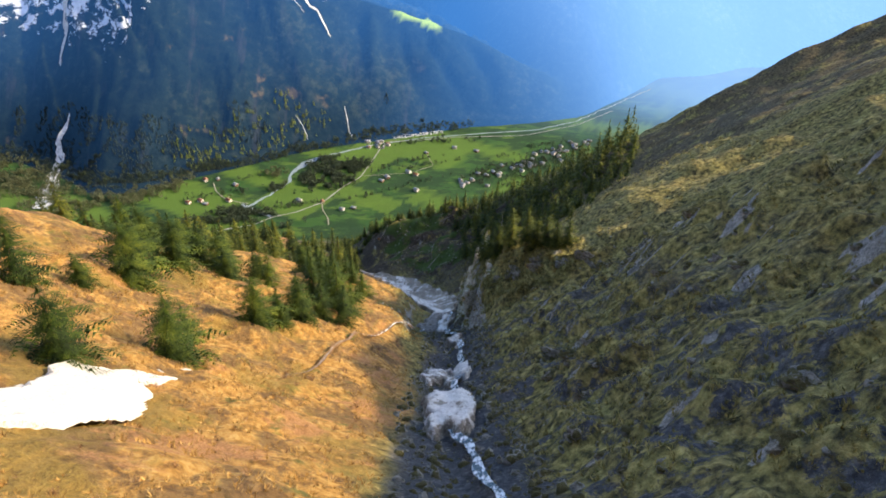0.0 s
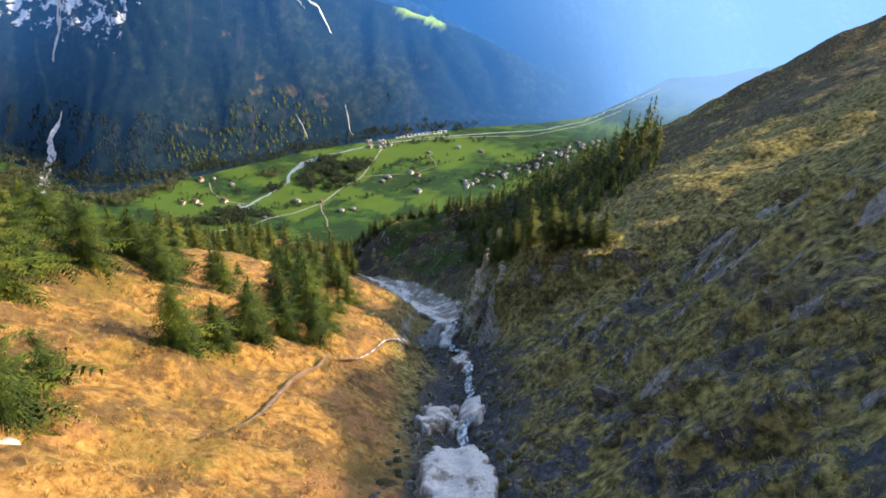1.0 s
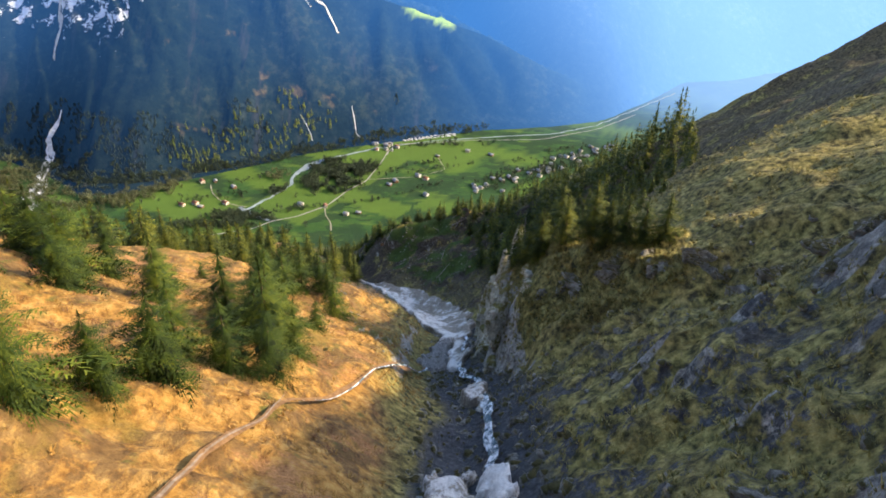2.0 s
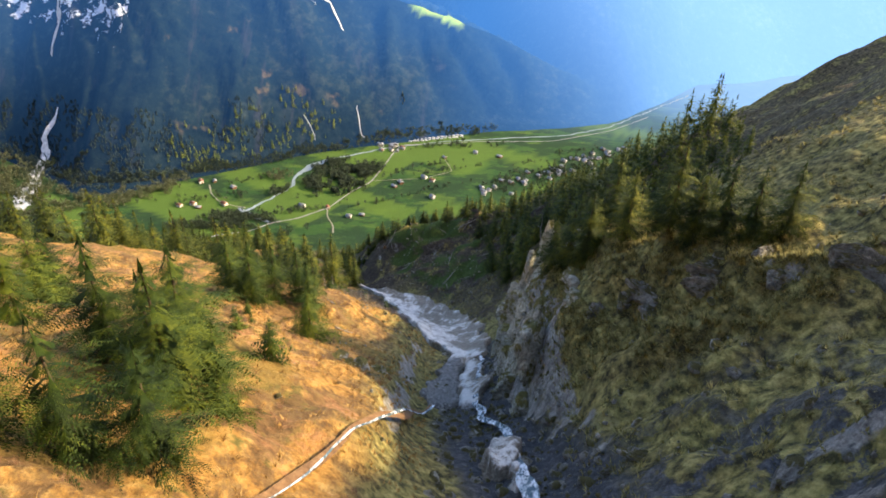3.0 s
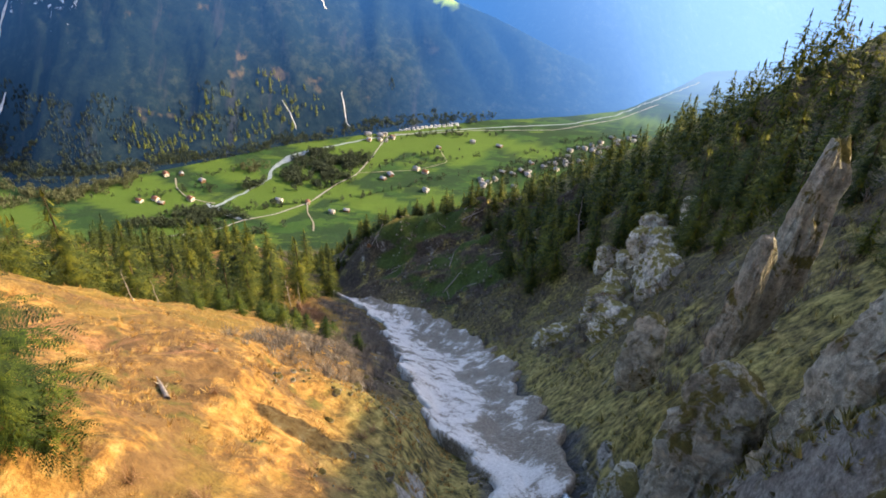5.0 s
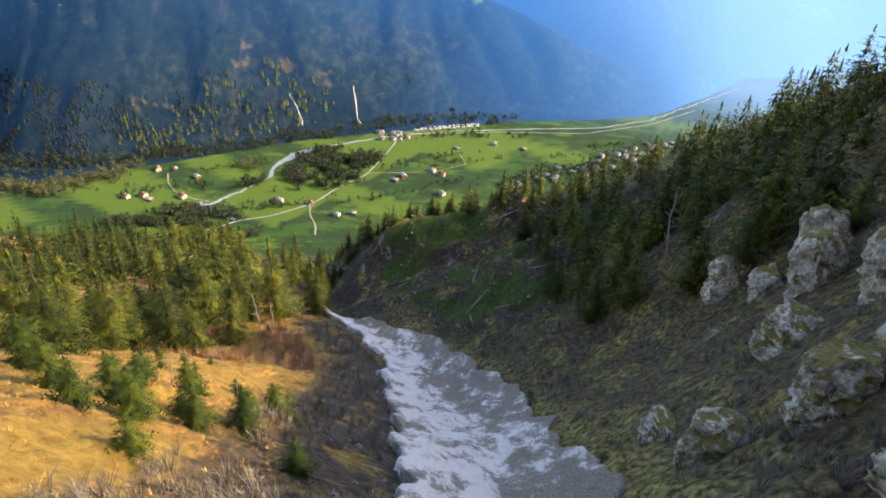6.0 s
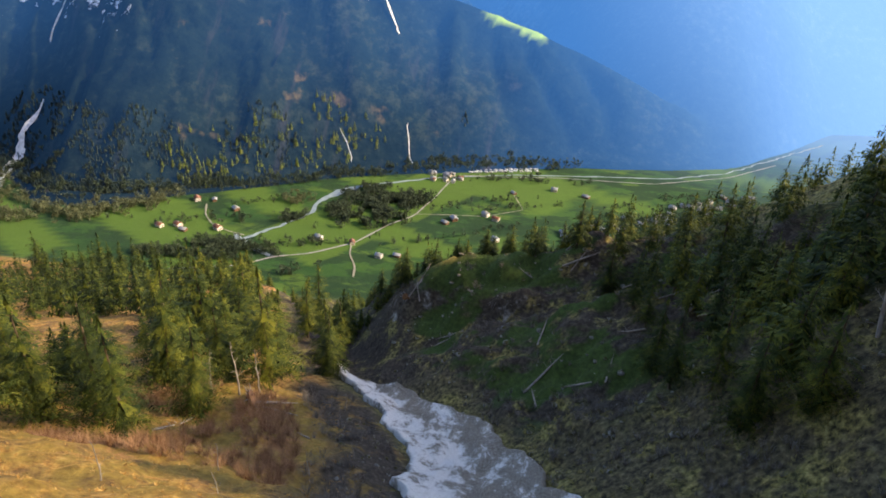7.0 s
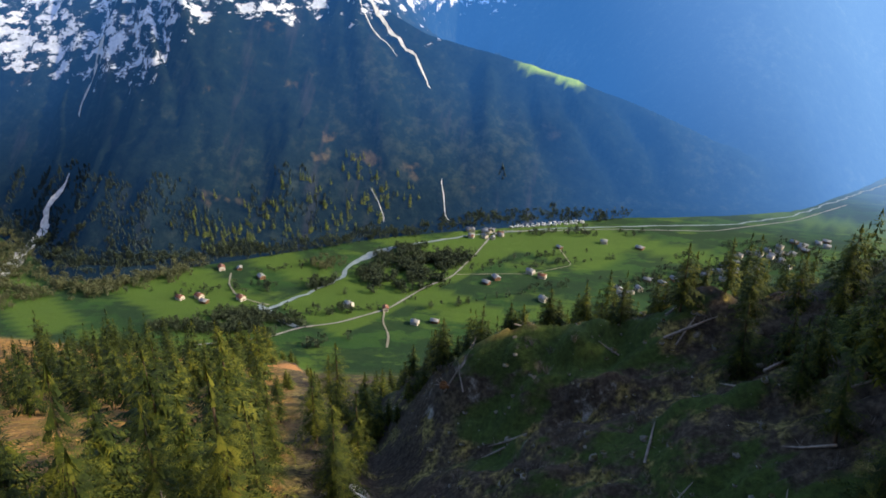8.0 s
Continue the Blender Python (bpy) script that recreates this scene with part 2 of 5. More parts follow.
def ground_material():
    m = material("ground", 0.95)
    n = Net(m)
    big, mid, fine, grit = n.noise(0.045, 5), n.noise(0.35, 6, 0.6), n.noise(1.6, 6, 0.65), n.noise(6.0, 4, 0.7)
    dry = n.mix(n.step(mid, 0.38, 0.62), n.ramp(fine, (0.34, (0.13, 0.066, 0.018)), (0.5, (0.37, 0.200, 0.048)), (0.68, (0.50, 0.32, 0.095))),
                n.ramp(fine, (0.34, (0.19, 0.092, 0.022)), (0.52, (0.42, 0.235, 0.060)), (0.70, (0.54, 0.365, 0.125))))
    dry = n.mix(n.step(n.noise(0.6, 5), 0.58, 0.70), dry, (0.13, 0.115, 0.028))
    dry = n.mix(n.math("MULTIPLY", n.step(n.noise(0.21, 8, 0.74, (1.2, 0.8, 1)), 0.46, 0.55), 0.9), dry, n.ramp(fine, (0.3, (0.075, 0.042, 0.018)), (0.7, (0.22, 0.135, 0.055))))
    dry = n.mix(n.math("MULTIPLY", n.step(n.noise(0.27, 7, 0.7, (1, 1.3, 1)), 0.57, 0.66), 0.75), dry, n.ramp(fine, (0.3, (0.055, 0.060, 0.014)), (0.7, (0.17, 0.16, 0.032))))
    dry = n.mix(n.math("MULTIPLY", n.step(n.noise(0.11, 7, 0.68, (1.0, 0.7, 1)), 0.50, 0.60), 0.7), dry, n.ramp(grit, (0.3, (0.10, 0.070, 0.016)), (0.7, (0.29, 0.205, 0.045))))
    dry = n.mix(n.math("MULTIPLY", n.step(n.noise(0.16, 8, 0.72, (0.7, 1.1, 1)), 0.55, 0.63), 0.8), dry, n.ramp(grit, (0.3, (0.19, 0.080, 0.030)), (0.7, (0.50, 0.27, 0.12))))
    shade = n.mix(n.step(mid, 0.40, 0.62), n.ramp(fine, (0.38, (0.028, 0.026, 0.010)), (0.54, (0.20, 0.165, 0.054)), (0.68, (0.40, 0.32, 0.11))),
                  n.ramp(fine, (0.38, (0.045, 0.044, 0.014)), (0.54, (0.25, 0.215, 0.064)), (0.68, (0.44, 0.37, 0.125))))
    gravel = n.ramp(n.noise(2.6, 8, 0.75), (0.3, (0.018, 0.020, 0.023)), (0.5, (0.055, 0.058, 0.062)), (0.7, (0.17, 0.17, 0.175)))
    veins = n.noise(1.3, 10, 0.82, (1, 1, 0.6))
    rock = n.ramp(n.math("ADD", n.math("MULTIPLY", veins, 0.6), n.math("MULTIPLY", n.noise(5.5, 8, 0.78), 0.4)), (0.36, (0.040, 0.037, 0.032)), (0.48, (0.24, 0.228, 0.205)), (0.60, (0.52, 0.495, 0.45)))
    rock = n.mix(n.math("MULTIPLY", n.step(n.noise(0.8, 7, 0.7), 0.54, 0.66), 0.7), rock, n.ramp(grit, (0.3, (0.060, 0.050, 0.018)), (0.7, (0.23, 0.18, 0.07))))
    field = field_color(n)
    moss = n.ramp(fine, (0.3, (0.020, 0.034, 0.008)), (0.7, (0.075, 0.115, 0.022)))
    dry = n.mix(n.math("MULTIPLY", n.attr("lush"), n.step(mid, 0.36, 0.6)), dry, n.ramp(fine, (0.3, (0.14, 0.088, 0.016)), (0.7, (0.34, 0.235, 0.05))))
    c = n.mix(n.attr("dry"), shade, dry)
    c = n.mix(n.math("MULTIPLY", n.attr("gravel"), n.step(n.math("ADD", mid, n.attr("gravel")), 0.72, 1.1)), c, gravel)
    c = n.mix(n.step(n.math("ADD", n.attr("rock"), n.math("MULTIPLY", n.math("SUBTRACT", mid, 0.5), 1.4)), 0.45, 0.62), c, rock)
    slab = n.ramp(n.noise(2.2, 7, 0.75), (0.3, (0.014, 0.015, 0.017)), (0.5, (0.055, 0.057, 0.062)), (0.7, (0.17, 0.172, 0.175)))
    c = n.mix(n.math("MULTIPLY", n.attr("slate"), n.step(n.noise(0.42, 8, 0.74), 0.495, 0.56)), c, slab)
    earth_and_shade = n.ramp(fine, (0.3, (0.018, 0.014, 0.011)), (0.5, (0.055, 0.043, 0.030)), (0.72, (0.13, 0.105, 0.08)))
    c = n.mix(n.math("MULTIPLY", n.attr("earth_and_shade"), n.step(n.noise(0.22, 6, 0.65), 0.36, 0.50)), c, earth_and_shade)
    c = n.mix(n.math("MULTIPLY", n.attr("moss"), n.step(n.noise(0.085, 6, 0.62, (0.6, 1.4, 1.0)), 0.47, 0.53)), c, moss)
    c = n.mix(n.attr("scar"), c, n.ramp(fine, (0.3, (0.30, 0.13, 0.045)), (0.7, (0.55, 0.29, 0.12))))
    c = n.mix(n.attr("glade"), c, n.ramp(fine, (0.3, (0.14, 0.10, 0.02)), (0.7, (0.36, 0.27, 0.06))))
    c = n.mix(n.attr("field"), c, field)
    n.color(c)
    n.bump(n.math("ADD", n.math("ADD", n.math("MULTIPLY", fine, 0.6), n.math("MULTIPLY", grit, 0.35)), n.math("MULTIPLY", n.math("MULTIPLY", veins, n.attr("rock")), 0.8)), 1.0, 0.4)
    return m


# haze colours that far surfaces emit in place of hazy air
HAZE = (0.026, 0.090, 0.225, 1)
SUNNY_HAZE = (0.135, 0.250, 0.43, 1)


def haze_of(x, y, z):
    """How strongly a far surface glows to imitate the bluish haze of the valley before it."""
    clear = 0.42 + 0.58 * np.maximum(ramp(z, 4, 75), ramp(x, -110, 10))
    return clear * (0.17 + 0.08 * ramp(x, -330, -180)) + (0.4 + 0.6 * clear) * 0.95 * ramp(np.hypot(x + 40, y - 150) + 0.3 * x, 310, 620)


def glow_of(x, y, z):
    """How much of that glow takes the pale colour of sunlit air, towards the head of the valley."""
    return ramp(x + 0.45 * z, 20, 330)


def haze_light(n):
    # the surface itself glows; its distance attribute holds the haze strength
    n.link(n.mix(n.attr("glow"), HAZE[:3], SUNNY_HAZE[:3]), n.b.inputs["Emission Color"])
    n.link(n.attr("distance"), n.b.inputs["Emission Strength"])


def mountain_material():
    m = material("mountainside", 0.95)
    m.node_tree.nodes["Principled BSDF"].inputs["Specular IOR Level"].default_value = 0.0
    n = Net(m)
    fine = n.noise(1.6, 6, 0.65)
    # very dark forest colour stands in for the shade on this wall
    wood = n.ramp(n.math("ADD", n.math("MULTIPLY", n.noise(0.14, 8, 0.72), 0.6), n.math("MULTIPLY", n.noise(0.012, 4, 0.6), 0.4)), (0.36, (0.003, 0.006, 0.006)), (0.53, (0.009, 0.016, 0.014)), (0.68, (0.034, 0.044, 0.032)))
    # streaks and brown patches fade out where the emitted haze is strong
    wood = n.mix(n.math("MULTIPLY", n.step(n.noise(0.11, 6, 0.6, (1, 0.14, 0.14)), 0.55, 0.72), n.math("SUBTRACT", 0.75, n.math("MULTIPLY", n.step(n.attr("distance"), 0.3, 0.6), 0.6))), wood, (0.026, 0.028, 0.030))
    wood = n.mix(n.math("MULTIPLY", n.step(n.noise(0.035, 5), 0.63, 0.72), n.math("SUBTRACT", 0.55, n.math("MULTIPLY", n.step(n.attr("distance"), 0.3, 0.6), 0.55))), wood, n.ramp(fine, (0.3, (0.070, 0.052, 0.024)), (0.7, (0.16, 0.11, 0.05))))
    # greyed, bluish snow colour stands in for the shade lying on it
    snow = n.ramp(n.noise(0.3, 5), (0.3, (0.40, 0.45, 0.53)), (0.7, (0.66, 0.70, 0.76)))
    c = n.mix(n.attr("lawn"), wood, n.mix(n.step(fine, 0.35, 0.7), (0.14, 0.26, 0.02), (0.28, 0.36, 0.04)))
    c = n.mix(n.step(n.math("ADD", n.attr("snow"), n.math("MULTIPLY", n.math("SUBTRACT", n.noise(0.085, 9, 0.72, (0.8, 0.6, 1.3)), 0.5), 2.0)), 0.54, 0.62), c, snow)
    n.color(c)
    n.bump(n.noise(0.10, 8, 0.62), 0.4, 3.0)
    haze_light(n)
    return m


def leaf_material(name, dark, mid, light, scale=0.9):
    m = material(name, 0.7)
    n = Net(m)
    v = n.math("ADD", n.math("MULTIPLY", n.island(), 0.30), n.math("MULTIPLY", n.random(), 0.28))
    v = n.math("ADD", v, n.math("MULTIPLY", n.step(n.noise(scale, 3, 0.6), 0.36, 0.64), 0.42))
    c = n.ramp(v, (0.1, dark), (0.5, mid), (0.95, light))
    n.color(c)
    n.b.inputs["Subsurface Weight"].default_value = 0.0
    tr = n.node("BsdfTranslucent")
    n.link(c, tr.inputs["Color"])
    mx = n.node("MixShader")
    mx.inputs[0].default_value = 0.33
    out = n.t.nodes["Material Output"]
    n.link(n.b.outputs[0], mx.inputs[1])
    n.link(tr.outputs[0], mx.inputs[2])
    n.link(mx.outputs[0], out.inputs["Surface"])
    return m


def bark_material(name="bark", a=(0.035, 0.024, 0.016), b=(0.16, 0.115, 0.08)):
    m = material(name, 0.95)
    n = Net(m)
    f = n.noise(3.0, 6, 0.7, (1, 1, 0.25))
    n.color(n.ramp(f, (0.3, a), (0.7, b)))
    n.bump(f, 0.8, 0.06)
    return m


MAT_GROUND = ground_material()
MAT_MOUNTAIN = mountain_material()
MAT_SPRUCE = leaf_material("spruce_needles", (0.007, 0.015, 0.004), (0.046, 0.068, 0.008), (0.22, 0.22, 0.020))
MAT_FIR = leaf_material("young_needles", (0.007, 0.017, 0.004), (0.040, 0.072, 0.008), (0.17, 0.20, 0.016))
# bluish haze is mixed into the needle colour of the far conifers
MAT_HAZED = leaf_material("hazed_needles", (0.012, 0.026, 0.032), (0.026, 0.048, 0.052), (0.060, 0.085, 0.058))
MAT_BARK = bark_material()
MAT_DEADWOOD = bark_material("dead_wood", (0.12, 0.10, 0.085), (0.42, 0.37, 0.32))



# ---- mesh helpers ----
def mesh_of(name, verts, faces, mat=None, smooth=False):
    me = bpy.data.meshes.new(name)
    verts, faces = np.asarray(verts, np.float32), np.asarray(faces, np.int32)
    k = faces.shape[1]
    me.vertices.add(len(verts))
    me.vertices.foreach_set("co", verts.ravel())
    me.loops.add(faces.size)
    me.loops.foreach_set("vertex_index", faces.ravel())
    me.polygons.add(len(faces))
    me.polygons.foreach_set("loop_start", np.arange(0, faces.size, k, dtype=np.int32))
    me.polygons.foreach_set("loop_total", np.full(len(faces), k, np.int32))
    if smooth:
        me.polygons.foreach_set("use_smooth", np.ones(len(faces), bool))
    me.update(calc_edges=True)
    me.validate()
    if mat:
        me.materials.append(mat)
    return me


def outward(me, normals):
    """Shade a crown as a rounded mass: vertex normals that lean away from its stem."""
    me.normals_split_custom_set_from_vertices(normals)
    return me


def leaning(v, f, away):
    """Turn each spray to face away from the stem; gives the faces and the normals of their corners."""
    a, b, c = v[f[:, 0]], v[f[:, 1]], v[f[:, 2]]
    g = np.cross(b - a, c - a)
    g /= np.linalg.norm(g, axis=1)[:, None] + 1e-9
    flip = np.sum(g * away[f[:, 0]], axis=1) < 0
    f = np.where(flip[:, None], f[:, ::-1], f)
    g = np.where(flip[:, None], -g, g)
    n = 0.55 * away
    for k in range(3):
        n[f[:, k]] += 0.45 * g
    return f, n / (np.linalg.norm(n, axis=1)[:, None] + 1e-9)


def under(name, me, parent, label=""):
    ob = new(name, me)
    ob.parent = parent
    if label:
        tagged(ob, label)
    return ob


def grid_faces(nu, nv):
    i = np.arange((nu - 1) * (nv - 1))
    a = i // (nv - 1) * nv + i % (nv - 1)
    return np.stack((a, a + nv, a + nv + 1, a + 1), 1)


def spaced(stops):
    """Coordinates along an axis from (start, step) stops to the end."""
    out = []
    for (a, s), (b, _) in zip(stops, stops[1:]):
        k = max(1, round((b - a) / s))
        out += [a + (b - a) * i / k for i in range(k)]
    return np.array(out + [stops[-1][0]])


# ---- ground ----
GX = spaced(((-900, 25), (-330, 5), (-140, 2.4), (-60, 1.2), (-36, 0.62), (40, 1.0), (75, 2.4), (160, 6), (360, 25), (950, 0)))
GY = spaced(((-260, 16), (-30, 3), (5, 0.7), (120, 0.85), (250, 1.3), (285, 3), (400, 4.5), (640, 7), (900, 20), (1700, 0)))


def ground():
    X, Y = np.meshgrid(GX, GY, indexing="ij")
    x, y = X.ravel(), Y.ravel()
    z = land(x, y)
    me = mesh_of("ground", np.stack((x, y, z), 1), grid_faces(len(GX), len(GY)), MAT_GROUND, True)
    d = x - axis_x(y)
    wob = fbm(x / 6, y / 6, 3, 71)
    low = 1 - ramp(z, 1.0, 6.0)
    gy, gx = np.gradient(z.reshape(X.shape), GY, axis=1), np.gradient(z.reshape(X.shape), GX, axis=0)
    steep = np.hypot(gx, gy).ravel()
    attrs = {
        # straw edge follows the shadow edge, so duller grass paints the bank's shade
        "dry": ramp(-d + 0.8 + wob * 1.5 - np.interp(y, (40, 53, 63, 80, 95, 106, 200, 215), (0, 2.6, 4.2, 5.2, 6.2, 7.5, 6, 9)), 2.5, 5.5) * (1 - low),
        "gravel": (1 - ramp(np.abs(d - 0.7) + wob * 1.0, 2.6, 4.6)) * (1 - ramp(y, 203, 222)) * (1 - low),
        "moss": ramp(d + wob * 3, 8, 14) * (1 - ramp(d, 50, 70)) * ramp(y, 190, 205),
        "rock": np.clip(ramp(steep, 1.35, 2.1) * (1 - ramp(d + 0.9 * wob, 4.5, 5.7) * ramp(y, 55, 62) * (1 - ramp(y, 104, 112))) + 0.4 * ramp(d, 2.5, 4) * (1 - ramp(d + wob, 4.6, 5.8)) * ramp(y, 66, 73) * (1 - ramp(y, 98, 106)) + 0.5 * lip(x, y)[1], 0, 1) * (1 - low),
        "parcel": parcel_of(x, y) * low,
        "slate": ramp(d + wob * 2, 2.0, 4) * (1 - 0.85 * ramp(d + wob * 4, 11, 24)) * (1 - ramp(y, 54, 70)),
        "lush": ramp(y + wob * 6, 104, 128) * (1 - ramp(y, 196, 215)) * (1 - low),
        "field": low,
        # brown earth of the fan, also painted as shade on gully and banks
        "earth_and_shade": np.maximum(ramp(d + wob * 3, 4, 12) * (1 - ramp(d, 55, 75)) * ramp(y, 184, 200), np.maximum(ramp(y, 203, 220) * (1 - ramp(np.abs(d) + wob * 2, 9, 14)), ramp(y, 104, 116) * (1 - ramp(y, 205, 215)) * np.maximum(ramp(-d, 6, 9) * (1 - ramp(-d + wob * 2.5, 15, 20)), 0.75 * ramp(d, 7, 11)))) * (1 - low),
        "glade": 1 - ramp(np.hypot((x + 22) / 6.5, (y - 239.5) / 1.8) + wob * 0.2, 0.75, 1.05),
        "scar": 1 - ramp(np.hypot((x + 93) / 8, (y - 313) / 13) + wob * 0.2, 0.8, 1.1),
    }
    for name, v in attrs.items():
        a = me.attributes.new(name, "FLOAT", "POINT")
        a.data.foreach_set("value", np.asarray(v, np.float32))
    return tagged(new("ground", me), "mountain slopes of dry and green grass around a gully", "ground", kind="structure")


ground()


def mountainside():
    """The mountain across the valley, far behind all the rest; its surface emits painted haze."""
    x = spaced(((-520, 9), (-340, 3.2), (60, 7), (300, 22), (1500, 0)))
    u = spaced(((-10, 3.2), (190, 9), (320, 40), (900, 0)))
    X, U = np.meshgrid(x, u, indexing="ij")
    X, U = X.ravel(), U.ravel()
    base = np.interp(X, BASE_X, BASE_Y)
    Y = base + U
    Z = mountain(X, Y)
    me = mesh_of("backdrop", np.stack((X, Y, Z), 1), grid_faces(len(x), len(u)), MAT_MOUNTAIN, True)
    wob = fbm(X / 6, Y / 6, 3, 71)
    crest = np.interp(X, CREST_X, CREST_Z)
    attrs = {
        "lawn": ramp(Z - crest + wob * 1.5, -5, -2.5) * ramp(X + wob * 3, -58, -48) * (1 - ramp(X + wob * 3, -14, -8)) * ramp(U, 60, 70) * (1 - ramp(U, 150, 170)),
        "snow": (1 - ramp(X, -110, -60)) * np.clip(0.55 * ramp(Z + wob * 8, np.where(X < -255, 48, 74), np.where(X < -255, 95, 135)), 0, 1),
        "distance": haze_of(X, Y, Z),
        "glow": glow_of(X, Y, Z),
    }
    for name, v in attrs.items():
        a = me.attributes.new(name, "FLOAT", "POINT")
        a.data.foreach_set("value", np.asarray(v, np.float32))
    return tagged(new("backdrop", me), "forested snowy mountainside closing the valley, glowing with painted blue haze", "backdrop", kind="structure")


mountainside()


def valley_haze_sheet():
    """A sheet just above the far valley floor that emits painted haze over the meadows."""
    m = material("valley_haze_sheet", 0.95)
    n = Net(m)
    # meadow colour is dimmed where the emitted haze grows
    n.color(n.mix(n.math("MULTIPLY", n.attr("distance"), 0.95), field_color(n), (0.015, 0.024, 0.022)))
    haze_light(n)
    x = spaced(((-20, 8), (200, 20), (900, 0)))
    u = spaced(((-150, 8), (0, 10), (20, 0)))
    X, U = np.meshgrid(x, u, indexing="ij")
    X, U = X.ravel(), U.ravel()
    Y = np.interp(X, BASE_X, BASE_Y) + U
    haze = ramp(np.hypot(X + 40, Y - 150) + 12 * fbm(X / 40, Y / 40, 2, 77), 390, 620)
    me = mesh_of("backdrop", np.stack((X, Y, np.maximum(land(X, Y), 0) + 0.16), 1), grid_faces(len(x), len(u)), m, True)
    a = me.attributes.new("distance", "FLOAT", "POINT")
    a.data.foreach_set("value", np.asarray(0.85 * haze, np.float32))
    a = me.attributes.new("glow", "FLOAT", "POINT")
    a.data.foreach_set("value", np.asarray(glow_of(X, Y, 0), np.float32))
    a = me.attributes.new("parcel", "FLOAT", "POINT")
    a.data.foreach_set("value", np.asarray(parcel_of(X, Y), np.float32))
    return tagged(new("backdrop", me), "glowing sheet of painted haze over the far green valley floor", "backdrop", kind="structure")


valley_haze_sheet()


# ---- spruce trees ----
def tree_meshes(seed, height, spread, bare=0.12, whorls=15, per=7, twigs=5, needle=MAT_SPRUCE, ragged=0.2, fine=1.0, frond=0, blunt=0.82, lacy=1.0):
    """A trunk and a crown of drooping branches, each fringed with needle sprays. One metre wide units scale with height."""
    rng = random.Random(seed)
    # trunk
    tv, tf, sides, rings = [], [], 7, 6
    lean = (rng.uniform(-0.02, 0.02), rng.uniform(-0.02, 0.02))
    for i in range(rings):
        k = i / (rings - 1)
        r = height * 0.017 * (1 - k) ** 0.8 + 0.012
        for s in range(sides):
            a = 2 * math.pi * s / sides
            tv.append((lean[0] * k * k * height + r * math.cos(a), lean[1] * k * k * height + r * math.sin(a), -0.5 + k * (height + 0.3)))
    for i in range(rings - 1):
        for s in range(sides):
            a, b = i * sides + s, i * sides + (s + 1) % sides
            tf.append((a, b, b + sides, a + sides))
    # crown
    cv, cf = [], []

    def tri(*ps):
        cf.append((len(cv), len(cv) + 1, len(cv) + 2))
        cv.extend(tuple(p) for p in ps)

    for w in range(whorls):
        k = (w + rng.uniform(-0.3, 0.3)) / whorls
        k = min(max(k, 0.0), 0.99)
        z = height * (bare + (1 - bare) * k ** 0.92)
        shape = (1 - k) ** blunt * (0.75 + 0.25 * min(1, k * 5))
        n = max(4, round(per * (0.55 + 0.45 * (1 - k))))
        turn = rng.uniform(0, 6.28)
        for b in range(n):
            if rng.random() < ragged * 0.5:
                continue
            a = turn + 2 * math.pi * (b + rng.uniform(-0.3, 0.3)) / n
            length = spread * shape * rng.uniform(1 - ragged, 1 + ragged * 0.6) + 0.10
            droop = rng.uniform(0.12, 0.42) * (1 - 0.6 * k)
            out = Vector((math.cos(a), math.sin(a), 0))
            side = Vector((-math.sin(a), math.cos(a), 0))
            if b % 2 == 0:
                # dense needle-coloured inner twigs, added round the stem to fill and darken the core
                gap = height * (1 - bare) / whorls
                stub = Vector((lean[0] * k * k * height, lean[1] * k * k * height, z))
                reach = 0.38 * length + 0.012 * height
                tri(stub + Vector((0, 0, 0.75 * gap)), stub + out * reach + side * reach * 0.35 - Vector((0, 0, 0.75 * gap)), stub + out * reach - side * reach * 0.35 - Vector((0, 0, 0.75 * gap)))
            root = Vector((lean[0] * k * k * height, lean[1] * k * k * height, z + rng.uniform(-0.1, 0.1)))

            def at(u):
                return root + out * length * u + Vector((0, 0, length * (0.22 * k * u - droop * u * u)))
            for t in range(twigs):
                u = (t + 0.9) / (twigs + 0.2)
                p, q = at(max(0, u - 0.11 * fine)), at(min(1.04, u + 0.05 * fine))
                wide = length * (0.36 * (1 - 0.6 * u) + 0.07) * rng.uniform(0.65, 1.3) * (0.5 + 0.5 * fine)
                for sgn in (-1, 1):
                    tip = at(u + rng.uniform(0.08, 0.24)) + side * sgn * wide + Vector((0, 0, -wide * rng.uniform(0.05, 0.7)))
                    if not frond:
                        tri(p, q, tip)
                        continue
                    # a spray of small needle twigs on either side of its stem
                    stem = tip - p
                    for j in range(frond):
                        f0 = p + stem * (j / frond)
                        f1 = p + stem * min(1.0, (j + 0.55) / frond)
                        for way in (-1, 1):
                            w2 = lacy * stem.length * rng.uniform(0.30, 0.55) * (1.15 - j / frond)
                            tri(f0, f1, f1 + stem * (0.5 / frond) + out * way * w2 + Vector((0, 0, -w2 * rng.uniform(0.0, 0.6))))
                if t % 2 and not frond:
                    hang = at(u + 0.1) + Vector((0, 0, -wide * rng.uniform(0.6, 1.2))) + side * rng.uniform(-0.3, 0.3) * wide
                    tri(p, q, hang)
    top = Vector((lean[0] * height, lean[1] * height, height))
    for s in range(6):
        a = s * 1.047
        o = Vector((math.cos(a), math.sin(a), 0)) * 0.014 * height
        tri(top + Vector((0, 0, height * 0.03)), top + o - Vector((0, 0, height * 0.05)), top - o * 0.2 - Vector((0, 0, height * 0.08)))
    cv, cf = np.array(cv), np.array(cf)
    away = cv - np.array((0, 0, height * 0.30))
